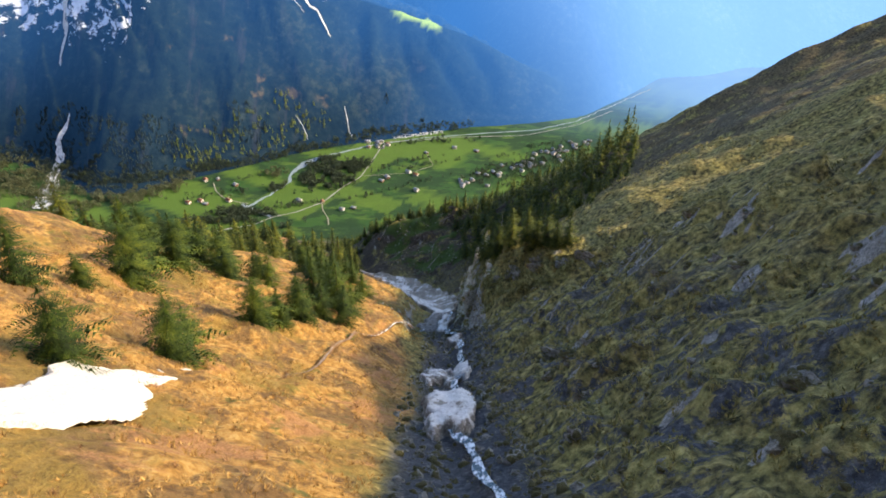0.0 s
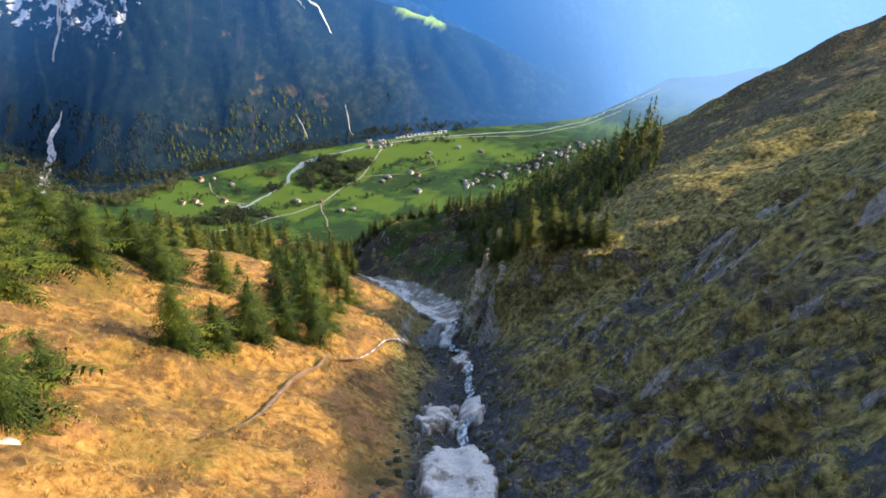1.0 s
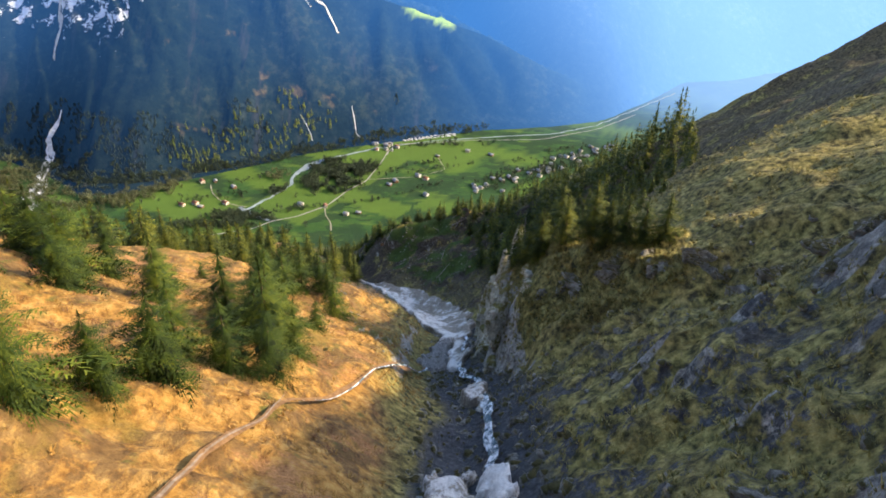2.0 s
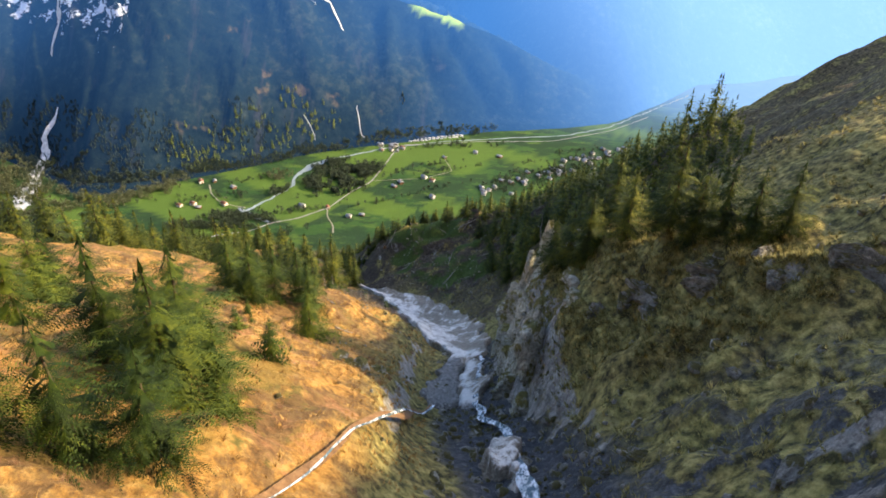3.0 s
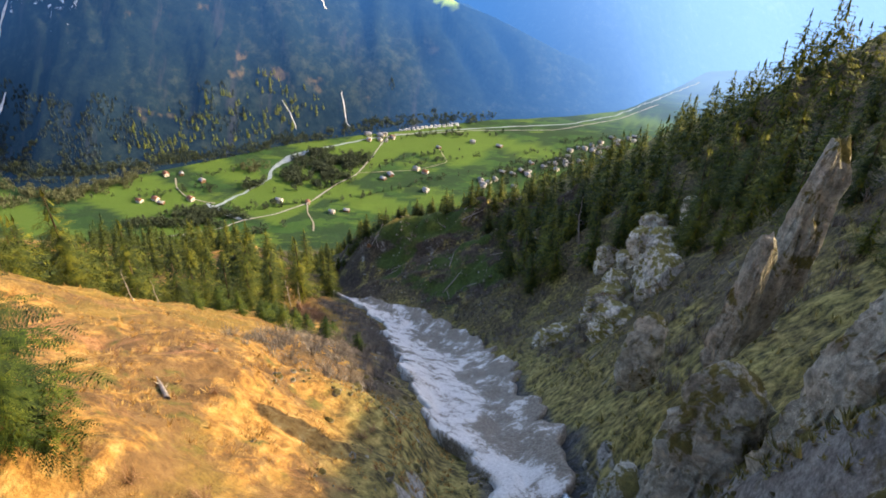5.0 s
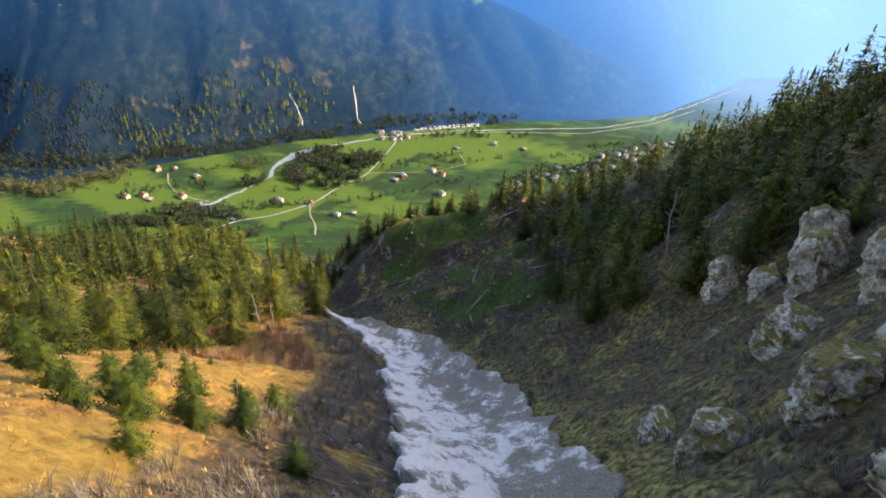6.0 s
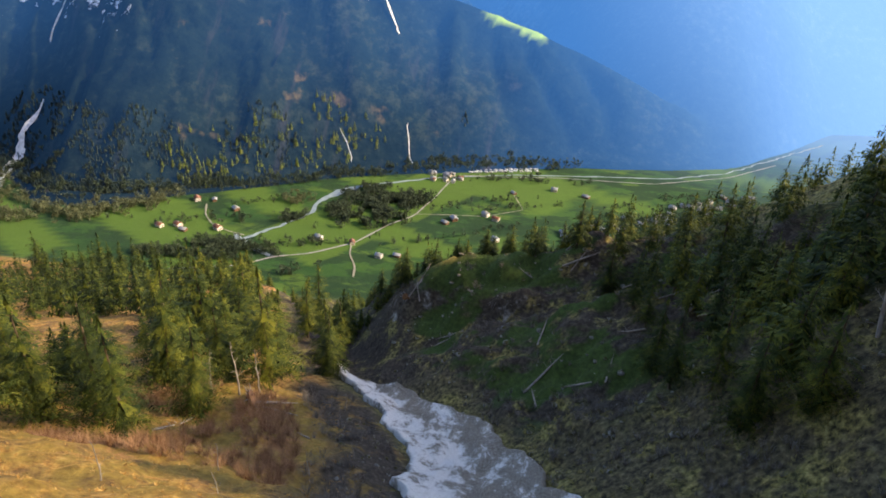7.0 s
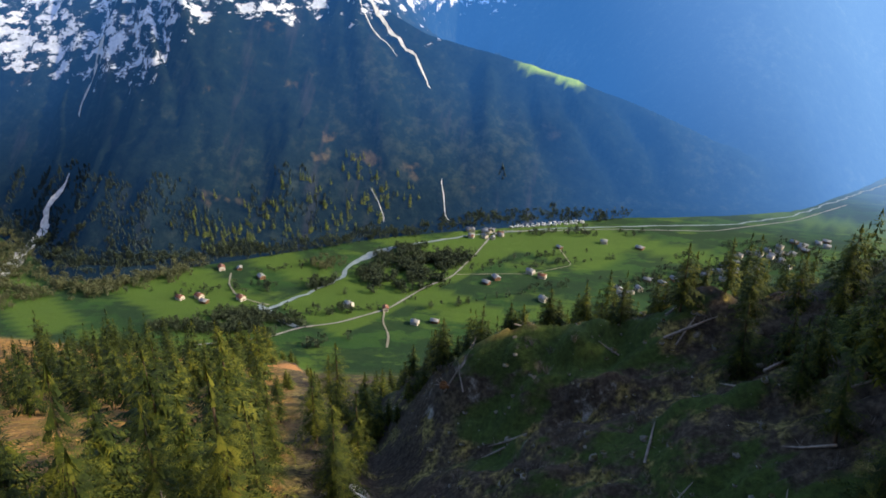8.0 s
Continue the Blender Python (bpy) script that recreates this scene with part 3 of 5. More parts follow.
    away[:, 2] = 0.22 * away[:, 2] + 0.25 * np.hypot(away[:, 0], away[:, 1]) + 0.01
    away /= np.linalg.norm(away, axis=1)[:, None] + 1e-9
    cf, normals = leaning(cv, cf, away)
    crown = outward(mesh_of("crown", cv, cf, needle, True), normals)
    return mesh_of("trunk", tv, tf, MAT_BARK, True), crown


def tree_proto(name, label, category, seed, **kw):
    trunk, crown = tree_meshes(seed, **kw)
    ob = new(name)
    under("trunk", trunk, ob)
    under("crown", crown, ob)
    tagged(ob, label, category)
    return ob


SPRUCES = [tree_proto("spruce_tree", "tall dark green spruce standing on the slope", "spruce", 100 + i, height=10, spread=s, bare=b, whorls=w + 1, per=8, twigs=5, ragged=g + 0.05, blunt=0.72)
           for i, (s, b, w, g) in enumerate(((2.8, 0.08, 17, 0.25), (2.5, 0.16, 16, 0.35), (3.1, 0.06, 16, 0.25), (2.3, 0.22, 18, 0.4), (2.8, 0.12, 15, 0.45)))]
BANK = [tree_proto("bank_spruce", "loose light green spruce on the sunny bank", "spruce", 250 + i, height=6, spread=s, bare=0.05, whorls=15, per=9, twigs=7, needle=MAT_FIR, ragged=0.6, fine=0.7, frond=4, blunt=0.62)
        for i, s in enumerate((2.5, 2.0, 2.8))]
GRAND = [tree_proto("bank_spruce", "dense layered green spruce on the sunny bank", "spruce", 270 + i, height=6, spread=s, bare=0.05, whorls=16, per=8, twigs=8, needle=MAT_FIR, ragged=0.55, fine=0.55, frond=7, blunt=0.74, lacy=0.62)
         for i, s in enumerate((2.2, 2.5))]
LOFTY = [tree_proto("spruce_tree", "slender yellow-green spruce on the rim of the terrace", "spruce", 290 + i, height=6, spread=s, bare=b, whorls=17, per=9, twigs=7, ragged=0.45, fine=0.6, frond=5, blunt=0.7, lacy=0.8)
         for i, (s, b) in enumerate(((1.6, 0.14), (1.9, 0.08)))]
SAPLINGS = [tree_proto("young_spruce", "small loose young spruce on dry grass", "spruce", 280 + i, height=6, spread=s, bare=0.05, whorls=12, per=7, twigs=5, needle=MAT_FIR, ragged=0.5, fine=0.8, frond=2, blunt=0.62)
            for i, s in enumerate((2.3, 1.9))]
FRONT = [tree_proto("spruce_tree", "tall yellow-green spruce at the edge of the forest", "spruce", 150 + i, height=10, spread=s, bare=b, whorls=17, per=8, twigs=5, ragged=g, fine=0.7, frond=5, blunt=0.74, lacy=0.75)
         for i, (s, b, g) in enumerate(((2.7, 0.06, 0.4), (2.5, 0.14, 0.5), (2.9, 0.08, 0.45), (2.3, 0.18, 0.5)))]


def plant(protos, x, y, h, base, group, rng, sink=0.25):
    if protos is BANK:
        protos = SAPLINGS if h < 3.5 else GRAND if 50 < y < 96 and x > -24 else BANK
    src = protos[rng.randrange(len(protos))]
    s = h / base
    z = land_z(x, y) - sink
    m = pose(x, y, z, rng.uniform(-3, 3), rng.uniform(-3, 3), rng.uniform(0, 360))
    ob = copy_thing(src, m)
    ob.scale = (s * rng.uniform(0.88, 1.12), s * rng.uniform(0.88, 1.12), s)
    tagged(ob, group=group)
    return ob


# ---- snow and water ----
def snow_material(name, dirt):
    m = material(name, 0.75)
    n = Net(m)
    f, g = n.noise(0.42, 8, 0.74, (1.0, 0.55, 0.55)), n.noise(5.0, 6, 0.7)
    clean = n.ramp(g, (0.3, (0.52, 0.495, 0.455)), (0.65, (0.84, 0.81, 0.76)))
    soil = n.ramp(g, (0.3, (0.09, 0.075, 0.055)), (0.55, (0.26, 0.225, 0.175)), (0.75, (0.52, 0.47, 0.40)))
    n.color(n.mix(n.step(n.math("ADD", n.math("ADD", f, n.math("MULTIPLY", n.attr("dirt"), 0.12)), n.math("MULTIPLY", n.math("SUBTRACT", g, 0.5), 0.45)), 0.60 - dirt, 0.69 - dirt), clean, soil))
    n.bump(n.math("ADD", f, n.math("MULTIPLY", g, 0.4)), 0.8, 0.5)
    return m


def water_material():
    m = material("stream_water", 0.15)
    n = Net(m)
    f = n.noise(1.6, 7, 0.7, (2.2, 0.6, 0.6))
    k = n.step(f, 0.44, 0.62)
    n.color(n.mix(k, (0.10, 0.16, 0.20), (0.80, 0.83, 0.86)))
    n.link(n.math("ADD", n.math("MULTIPLY", k, 0.6), 0.12), n.b.inputs["Roughness"])
    n.bump(f, 0.7, 0.15)
    return m


MAT_SNOW = snow_material("old_snow", 0.10)
MAT_CLEAN = snow_material("clean_snow", -0.09)


def gravel_material():
    m = material("gravelly_snow", 0.9)
    n = Net(m)
    v = n.node("TexVoronoi")
    v.inputs["Scale"].default_value = 7.0
    n.link(n.co, v.inputs["Vector"])
    stones = n.ramp(n.math("ADD", n.math("MULTIPLY", v.outputs["Color"], 0.45), n.math("MULTIPLY", n.noise(3.0, 8, 0.75), 0.55)), (0.25, (0.07, 0.066, 0.060)), (0.5, (0.24, 0.23, 0.215)), (0.75, (0.52, 0.50, 0.47)))
    n.color(n.mix(n.step(n.noise(0.9, 6, 0.7), 0.60, 0.68), stones, (0.68, 0.67, 0.65)))
    n.bump(n.math("ADD", v.outputs["Distance"], n.noise(2.0, 6, 0.7)), 1.0, 0.25)
    return m


MAT_DIRTY = gravel_material()
MAT_WATER = water_material()
MAT_RILL = bark_material("pebbly_rill", (0.12, 0.085, 0.06), (0.33, 0.27, 0.22))


def tops(x, y, reach=0.7):
    """The highest ground close round each place."""
    x, y = np.asarray(x, float), np.asarray(y, float)
    return np.max([both(x + a * reach, y + b * reach) for a in (-1, 0, 1) for b in (-1, 0, 1)], axis=0)


def snow_sheet(name, label, ys, lefts, rights, thick, mat, seed, step=0.8, across=30, ragged=0.9):
    """Snow lying along the gully between two lines given as distances from its axis."""
    n = int((ys[-1] - ys[0]) / step) + 1
    y = np.linspace(ys[0], ys[-1], n)
    le = np.interp(y, ys, lefts) + fbm(y / 3.5, y * 0 + 3, 4, seed) * ragged
    ri = np.interp(y, ys, rights) + fbm(y / 3.5, y * 0 + 9, 4, seed + 7) * ragged
    end = np.minimum(ramp(y, ys[0], ys[0] + 2), 1 - ramp(y, ys[-1] - 2, ys[-1]))
    u = np.linspace(-1, 1, across)
    Y = np.repeat(y, across)
    U = np.tile(u, n)
    mid, half = np.repeat((le + ri) / 2, across), np.repeat(np.maximum((ri - le) / 2, 0.2), across)
    X = axis_x(Y) + mid + half * U
    rim = np.clip((1 - np.abs(U)) * half / 0.4, 0, 1) * np.repeat(np.clip(end * 3, 0, 1), across)
    lift = thick * rim ** 0.5 * (1 + 0.45 * fbm(X / 2.6, Y / 5, 4, seed + 3)) + 0.12 * np.abs(fbm(X / 1.2, Y / 1.2, 3, seed + 5))
    Z = np.where(rim > 0.02, land(X, Y, True) * 0.25 + land(X, Y, False) * 0.75 + lift, land(X, Y) - 0.5)
    me = mesh_of(name, np.stack((X, Y, Z), 1), grid_faces(n, across), mat, True)
    a = me.attributes.new("dirt", "FLOAT", "POINT")
    a.data.foreach_set("value", np.asarray(ramp(U + 0.5 * fbm(X / 5, Y / 9, 3, seed + 11), -0.1, 0.7) + 0.8 * (1 - rim), np.float32))
    return tagged(new(name, me), label, "snow")


def snow_block(name, label, x, y, rx, ry, thick, mat, seed, turn=0.0, ragged=0.42, bed=0.15, cell=0.16):
    """A remnant of snow with a ragged outline, melted holes and a steep edge."""
    c, s = math.cos(turn), math.sin(turn)
    nu, nv = int(3.0 * rx / cell), int(3.0 * ry / cell)
    P, Q = np.meshgrid(np.linspace(-1.5 * rx, 1.5 * rx, nu), np.linspace(-1.5 * ry, 1.5 * ry, nv), indexing="ij")
    P, Q = P.ravel(), Q.ravel()
    X, Y = x + c * P - s * Q, y + s * P + c * Q
    size = min(rx, ry)
    mask = 1 - np.hypot(P / rx, Q / ry) + ragged * fbm(X / (0.9 * size), Y / (1.4 * size), 4, seed, 0.55)
    top = thick * ramp(mask, 0.0, 0.16) * (0.8 + 0.35 * ramp(mask, 0.1, 0.8)) + thick * (0.20 * fbm(X / 1.3, Y / 1.6, 3, seed + 2) + 0.07 * fbm(X / 0.4, Y / 0.4, 3, seed + 4))
    Z = land(X, Y, False) + bed - 0.5 * (1 - ramp(mask, -0.12, 0.04)) + top * ramp(mask, 0, 0.05)
    f = grid_faces(nu, nv)
    f = f[np.max(mask[f], axis=1) > -0.1]
    used, f = np.unique(f, return_inverse=True)
    me = mesh_of(name, np.stack((X, Y, Z), 1)[used], f.reshape(-1, 4), mat, True)
    a = me.attributes.new("dirt", "FLOAT", "POINT")
    a.data.foreach_set("value", np.asarray(1 - ramp(mask, 0.05, 0.3), np.float32)[used])
    return tagged(new(name, me), label, "snow")


snow_sheet("snowfield", "long dirty avalanche snowfield filling the gully bed", (99, 105, 112, 135, 165, 178, 190, 207, 214, 223),
           (-2, -3.2, -5.8, -9, -10.2, -10.5, -7.5, -7, -6.5, -4), (0.6, 3, 3.4, 5, 7.5, 8.2, 6.5, 6.8, 4.5, -2), 1.1, MAT_SNOW, 3, 0.7, 44)
snow_sheet("gravel_snow_mound", "grey mound of gravel-covered snow in the gully", (77, 82, 90, 97, 100.5), (-4.0, -4.6, -3.8, -2.8, -1.6), (-2.0, -0.7, -0.4, -0.3, -0.2), 1.0, MAT_DIRTY, 13, 0.35, 24, 0.5)
snow_sheet("snow_tongue", "white tongue of snow beside the stream", (79, 83, 90, 96, 100), (-1.3, -0.9, -0.5, -0.3, 0.1), (0.6, 1.6, 2.0, 1.6, 0.9), 0.9, MAT_SNOW, 17, 0.35, 24, 0.4)
snow_block("snow_remnant", "large ragged block of old snow bridging the stream", 0.9, 34.2, 2.1, 4.6, 1.1, MAT_SNOW, 5)
snow_block("snow_remnant", "ragged block of old snow in the stream bed", 0.0, 46.8, 1.5, 3.6, 1.0, MAT_SNOW, 8)
snow_block("snow_remnant", "narrow clean block of snow beside the stream", 2.2, 47.0, 0.75, 2.6, 1.0, MAT_CLEAN, 9)
snow_block("snow_remnant", "small ragged block of old snow over the stream", 2.0, 65.5, 0.95, 3.0, 1.0, MAT_SNOW, 12)
snow_block("snow_patch", "thin bright snow patch melting on dry grass", -16.6, 21.4, 1.8, 5.6, 0.10, MAT_CLEAN, 37, 0.1, 0.55, 0.14)


def ribbon(name, label, category, pts, widths, mat, lift, seed=0, wobble=0.0, kind="structure", step=0.6, snug=0.5):
    """A strip that lies on the ground along a line of places."""
    pts = np.array(pts, float)
    run = np.concatenate(([0], np.cumsum(np.hypot(*np.diff(pts, axis=0).T))))
    n = max(3, int(run[-1] / step))
    s = np.linspace(0, run[-1], n)
    x, y = np.interp(s, run, pts[:, 0]), np.interp(s, run, pts[:, 1])
    k = max(1, int(2.0 / step)) | 1
    pad = np.pad(np.stack((x, y)), ((0, 0), (k, k)), "edge")
    x, y = (np.convolve(pad[i], np.ones(2 * k + 1) / (2 * k + 1), "valid") for i in (0, 1))
    x = x + wobble * fbm(s / 5, s * 0 + 1, 3, seed)
    tx, ty = np.gradient(x), np.gradient(y)
    tl = np.hypot(tx, ty)
    nx, ny = ty / tl, -tx / tl
    w = np.interp(s, run, widths) * (1 + 0.35 * fbm(s / 3, s * 0 + 5, 3, seed + 2))
    cols = 5
    X = np.concatenate([x + nx * w * (c / (cols - 1) - 0.5) for c in range(cols)])
    Y = np.concatenate([y + ny * w * (c / (cols - 1) - 0.5) for c in range(cols)])
    Z = tops(X, Y, snug).reshape(cols, n)
    Z = (np.stack([np.convolve(np.pad(row, 2, "edge"), np.ones(5) / 5, "valid") for row in Z]) + lift).ravel() if step < 1 else Z.ravel() + lift
    f = grid_faces(cols, n)
    me = mesh_of(name, np.stack((X, Y, Z), 1), f[:, ::-1], mat, True)
    return tagged(new(name, me), label, category, kind=kind)


SY = np.arange(-30, 103, 3.0)
ribbon("stream", "narrow white mountain stream tumbling down the gully", "stream", [(float(axis_x(v)) + 1.0 + 0.5 * math.sin(v / 7), v) for v in SY], [0.55] * len(SY), MAT_WATER, 0.04, 3, 0.5)
RILL = ((-11.6, 33), (-11.0, 36), (-10.6, 38), (-10.2, 39.5), (-9.8, 44), (-8.8, 51), (-6.8, 56.6), (-5, 63.5), (-3.8, 71), (-2.6, 77))
ribbon("stream_bed", "muddy brown bed of a thin side stream", "stream bed", RILL, (0.08, 0.15, 0.25, 0.35, 0.35, 0.3, 0.3, 0.3, 0.3, 0.2), bark_material("wet_mud", (0.10, 0.055, 0.026), (0.28, 0.165, 0.08)), 0.02, 15, 0.25, snug=0.45)
ribbon("stream_branch", "pale pebbly rill running down the dry bank", "stream", RILL[:6], (0.04, 0.07, 0.12, 0.14, 0.1, 0.06), MAT_RILL, 0.05, 15, 0.25, snug=0.45)
ribbon("stream_branch", "thin side stream joining the gully", "stream", RILL[5:], (0.05, 0.08, 0.11, 0.13, 0.16), MAT_WATER, 0.06, 15, 0.25, snug=0.45)


# ---- rocks ----
def rock_material(name="crag_rock", tint=(1.4, 1.4, 1.24)):
    m = material(name, 0.88)
    n = Net(m)
    n.co = n.node("NewGeometry").outputs["Position"]
    a, b = n.noise(0.6, 9, 0.72, (1, 1, 0.8)), n.noise(2.8, 9, 0.78)
    c = n.ramp(n.math("ADD", n.math("MULTIPLY", b, 0.6), n.math("MULTIPLY", a, 0.4)), (0.35, (0.040, 0.038, 0.034)), (0.48, (0.27, 0.26, 0.235)), (0.60, (0.54, 0.52, 0.475)))
    c = n.mix(n.step(a, 0.62, 0.72), c, n.ramp(b, (0.3, (0.13, 0.085, 0.03)), (0.7, (0.36, 0.26, 0.12))))
    up = n.node("SeparateXYZ")
    n.link(n.node("NewGeometry").outputs["Normal"], up.inputs[0])
    turf = n.math("ADD", n.math("MULTIPLY", up.outputs["Z"], 0.22), n.noise(0.9, 6, 0.65))
    c = n.mix(n.step(turf, 0.60, 0.68), c, n.ramp(b, (0.3, (0.05, 0.050, 0.016)), (0.7, (0.20, 0.17, 0.055))))
    n.color(n.mix(1.0, c, tint, "MULTIPLY"))
    n.bump(n.math("ADD", n.math("ADD", a, n.math("MULTIPLY", b, 0.6)), n.math("MULTIPLY", n.noise(11.0, 6, 0.75), 0.3)), 1.0, 0.45)
    return m


MAT_ROCK = rock_material()
MAT_LIMESTONE = rock_material("limestone", (1.85, 1.8, 1.66))
MAT_SLATE_ROCK = rock_material("slate_rock", (0.75, 0.75, 0.72))


def rock_mesh(seed, rough=0.32, cuts=14, level=4, tall=1.0, mat=None):
    """A cracked, faceted lump about one metre in radius."""
    bm = bmesh.new()
    bmesh.ops.create_icosphere(bm, subdivisions=level, radius=1)
    co = np.array([v.co[:] for v in bm.verts])
    r = np.random.RandomState(seed)
    for _ in range(cuts):
        nrm = r.normal(size=3)
        nrm /= np.linalg.norm(nrm)
        h = r.uniform(0.55, 0.9)
        over = np.maximum(co @ nrm - h, 0)
        co = co - over[:, None] * nrm * 0.92
    d = fbm(co[:, 0] * 1.7 + seed, co[:, 1] * 1.7 + co[:, 2] * 2.3, 4, seed)
    crack = np.abs(fbm(co[:, 0] * 2.6 + co[:, 2], co[:, 1] * 2.6 - co[:, 2] * 0.7, 4, seed + 9))
    co = co * (1 + rough * 0.55 * d - rough * 0.5 * (1 - ramp(crack, 0.0, 0.22)))[:, None]
    co[:, 2] *= tall
    for v, c in zip(bm.verts, co):
        v.co = c
    me = bpy.data.meshes.new("rock")
    bm.to_mesh(me)
    bm.free()
    me.materials.append(mat or MAT_ROCK)
    return me


def cliff_mesh(seed, level=5, mat=None):
    """A blocky buttress about one metre in half-width, split by steep fissures and stepped ledges."""
    bm = bmesh.new()
    bmesh.ops.create_icosphere(bm, subdivisions=level, radius=1)
    co = np.array([v.co[:] for v in bm.verts])
    co = co / (np.sum(np.abs(co) ** 5, axis=1) ** 0.2)[:, None]
    r = np.random.RandomState(seed)
    for _ in range(9):
        nrm = r.normal(size=3) * (1, 1, 0.5)
        nrm /= np.linalg.norm(nrm)
        over = np.maximum(co @ nrm - r.uniform(0.75, 1.0), 0)
        co = co - over[:, None] * nrm * 0.95
    x, y, z = co.T
    tall = 3.0
    lean = x * 1.5 + y * 0.9
    fissure = np.abs(fbm(x * 1.2 + seed + 0.7 * z * tall, y * 1.2 - 0.5 * z * tall, 2, seed))
    ledge = np.round(2.2 * fbm(z * 1.3 * tall + 0.7 * lean, lean * 0.8 - z * tall + seed, 3, seed + 4)) / 2.2
    grain = fbm(x * 4 + z * 3 * tall, y * 4 - z * 4 * tall, 3, seed + 8)
    joint = _hash(np.floor(x * 1.9 + z * 0.5 * tall), np.floor(z * 1.1 * tall + y * 0.6), seed) * 0.5 + _hash(np.floor(z * 0.8 * tall + x * 0.8), np.floor(lean * 1.1 - z * 0.4 * tall), seed + 2) * 0.5
    k = 1 - 0.22 * (1 - ramp(fissure, 0.0, 0.12)) + 0.10 * ledge + 0.07 * grain + 0.24 * (joint - 0.5)
    taper = 1 - 0.22 * (z + 1) * 0.5
    co[:, 0], co[:, 1] = x * k * taper, y * k * taper
    co[:, 2] = z * (0.9 + 0.12 * fbm(x * 1.5 + seed, y * 1.5, 3, seed + 12))
    for v, c in zip(bm.verts, co):
        v.co = c
    me = bpy.data.meshes.new("cliff")
    bm.to_mesh(me)
    bm.free()
    me.materials.append(mat or MAT_ROCK)
    return me


CLIFFS = [cliff_mesh(140 + i) for i in range(3)]
CRAGS = [cliff_mesh(150 + i, 5, MAT_LIMESTONE) for i in range(3)]
ROCKS = [rock_mesh(40 + i) for i in range(5)]
SLATES = [rock_mesh(50 + i, 0.36, 16, mat=MAT_SLATE_ROCK) for i in range(4)]


def outcrop(meshes, x, y, sx, sy, sz, turn, rng, label, name="rock_outcrop", sink=0.35, lean=(0, 0), top=None):
    ob = new(name, meshes[rng.randrange(len(meshes))])
    z = land_z(x, y) + sz * (1 - 2 * sink) * 0.5 if top is None else top - 0.9 * sz
    ob.matrix_basis = pose(x, y, z, lean[0], lean[1], turn) @ Matrix.Diagonal((sx, sy, sz, 1))
    return tagged(ob, label, "rock", group="rock outcrops")


rr = random.Random(77)
# the cliff nose over the stream, its pinnacle, and the crags farther down
outcrop(CLIFFS, 7.7, 98.9, 0.62, 0.9, 4.4, 10, rr, "narrow blocky rock pinnacle below the cliff edge", "rock_pinnacle", lean=(-3, 9), top=171.9)
outcrop(CLIFFS, 6.3, 98.2, 0.42, 0.6, 3.0, 50, rr, "grey split rock pillar leaning on the pinnacle", "rock_pinnacle", lean=(3, 6), top=168.8)
outcrop(CLIFFS, 6.0, 105, 0.9, 1.2, 2.6, 80, rr, "grey rock tooth on the wooded bank", "rock_pinnacle", lean=(3, 4), top=160.0)
outcrop(CLIFFS, 6.4, 91.6, 1.3, 1.7, 4.4, 20, rr, "cracked grey cliff nose above the stream", "rock_cliff", lean=(0, 8), top=171.4)
outcrop(CLIFFS, 5.0, 94.6, 1.3, 2.0, 4.2, 70, rr, "cracked grey cliff buttress above the stream", "rock_cliff", lean=(0, 8), top=165.5)
outcrop(CLIFFS, 5.5, 86.0, 1.5, 2.3, 4.6, 40, rr, "ochre-stained cliff buttress above the stream", "rock_cliff", lean=(0, 10), top=173.2)
outcrop(CLIFFS, 5.1, 81.0, 1.3, 2.6, 4.6, 5, rr, "pale grey cliff face above the stream", "rock_cliff", lean=(0, 10), top=174.8)
outcrop(CLIFFS, 4.9, 76.6, 1.1, 2.2, 3.6, 160, rr, "pale grey cliff face above the stream", "rock_cliff", lean=(0, 12), top=176.2)
for x, y, sx, sy, sz in ((3.9, 89.5, 1.1, 1.7, 2.2), (3.8, 84.6, 0.9, 1.5, 2.0), (3.6, 79.4, 0.9, 1.6, 1.8), (4.2, 98.5, 1.0, 1.8, 1.6), (3.9, 73.6, 0.8, 1.4, 1.5), (7.4, 80.6, 0.7, 1.0, 0.8), (8.4, 86.4, 0.8, 1.0, 0.9), (7.0, 76.5, 0.6, 0.9, 0.7), (7.2, 79, 0.5, 0.9, 0.8)):
    outcrop(CLIFFS, x, y, sx, sy, sz, rr.uniform(0, 180), rr, "cracked grey cliff rock with mossy ledges", sink=0.45)
for x, y, s in ((-6.9, 75.6, 0.7), (-7.8, 74.2, 0.8), (-9.2, 73.2, 0.7), (-6.5, 77, 0.5), (-8.4, 72.6, 0.5)):
    outcrop(ROCKS, x, y, s * 1.3, s, s * 0.6, rr.uniform(0, 180), rr, "pale sunlit stone on the lip of the bank", "rock", 0.5)
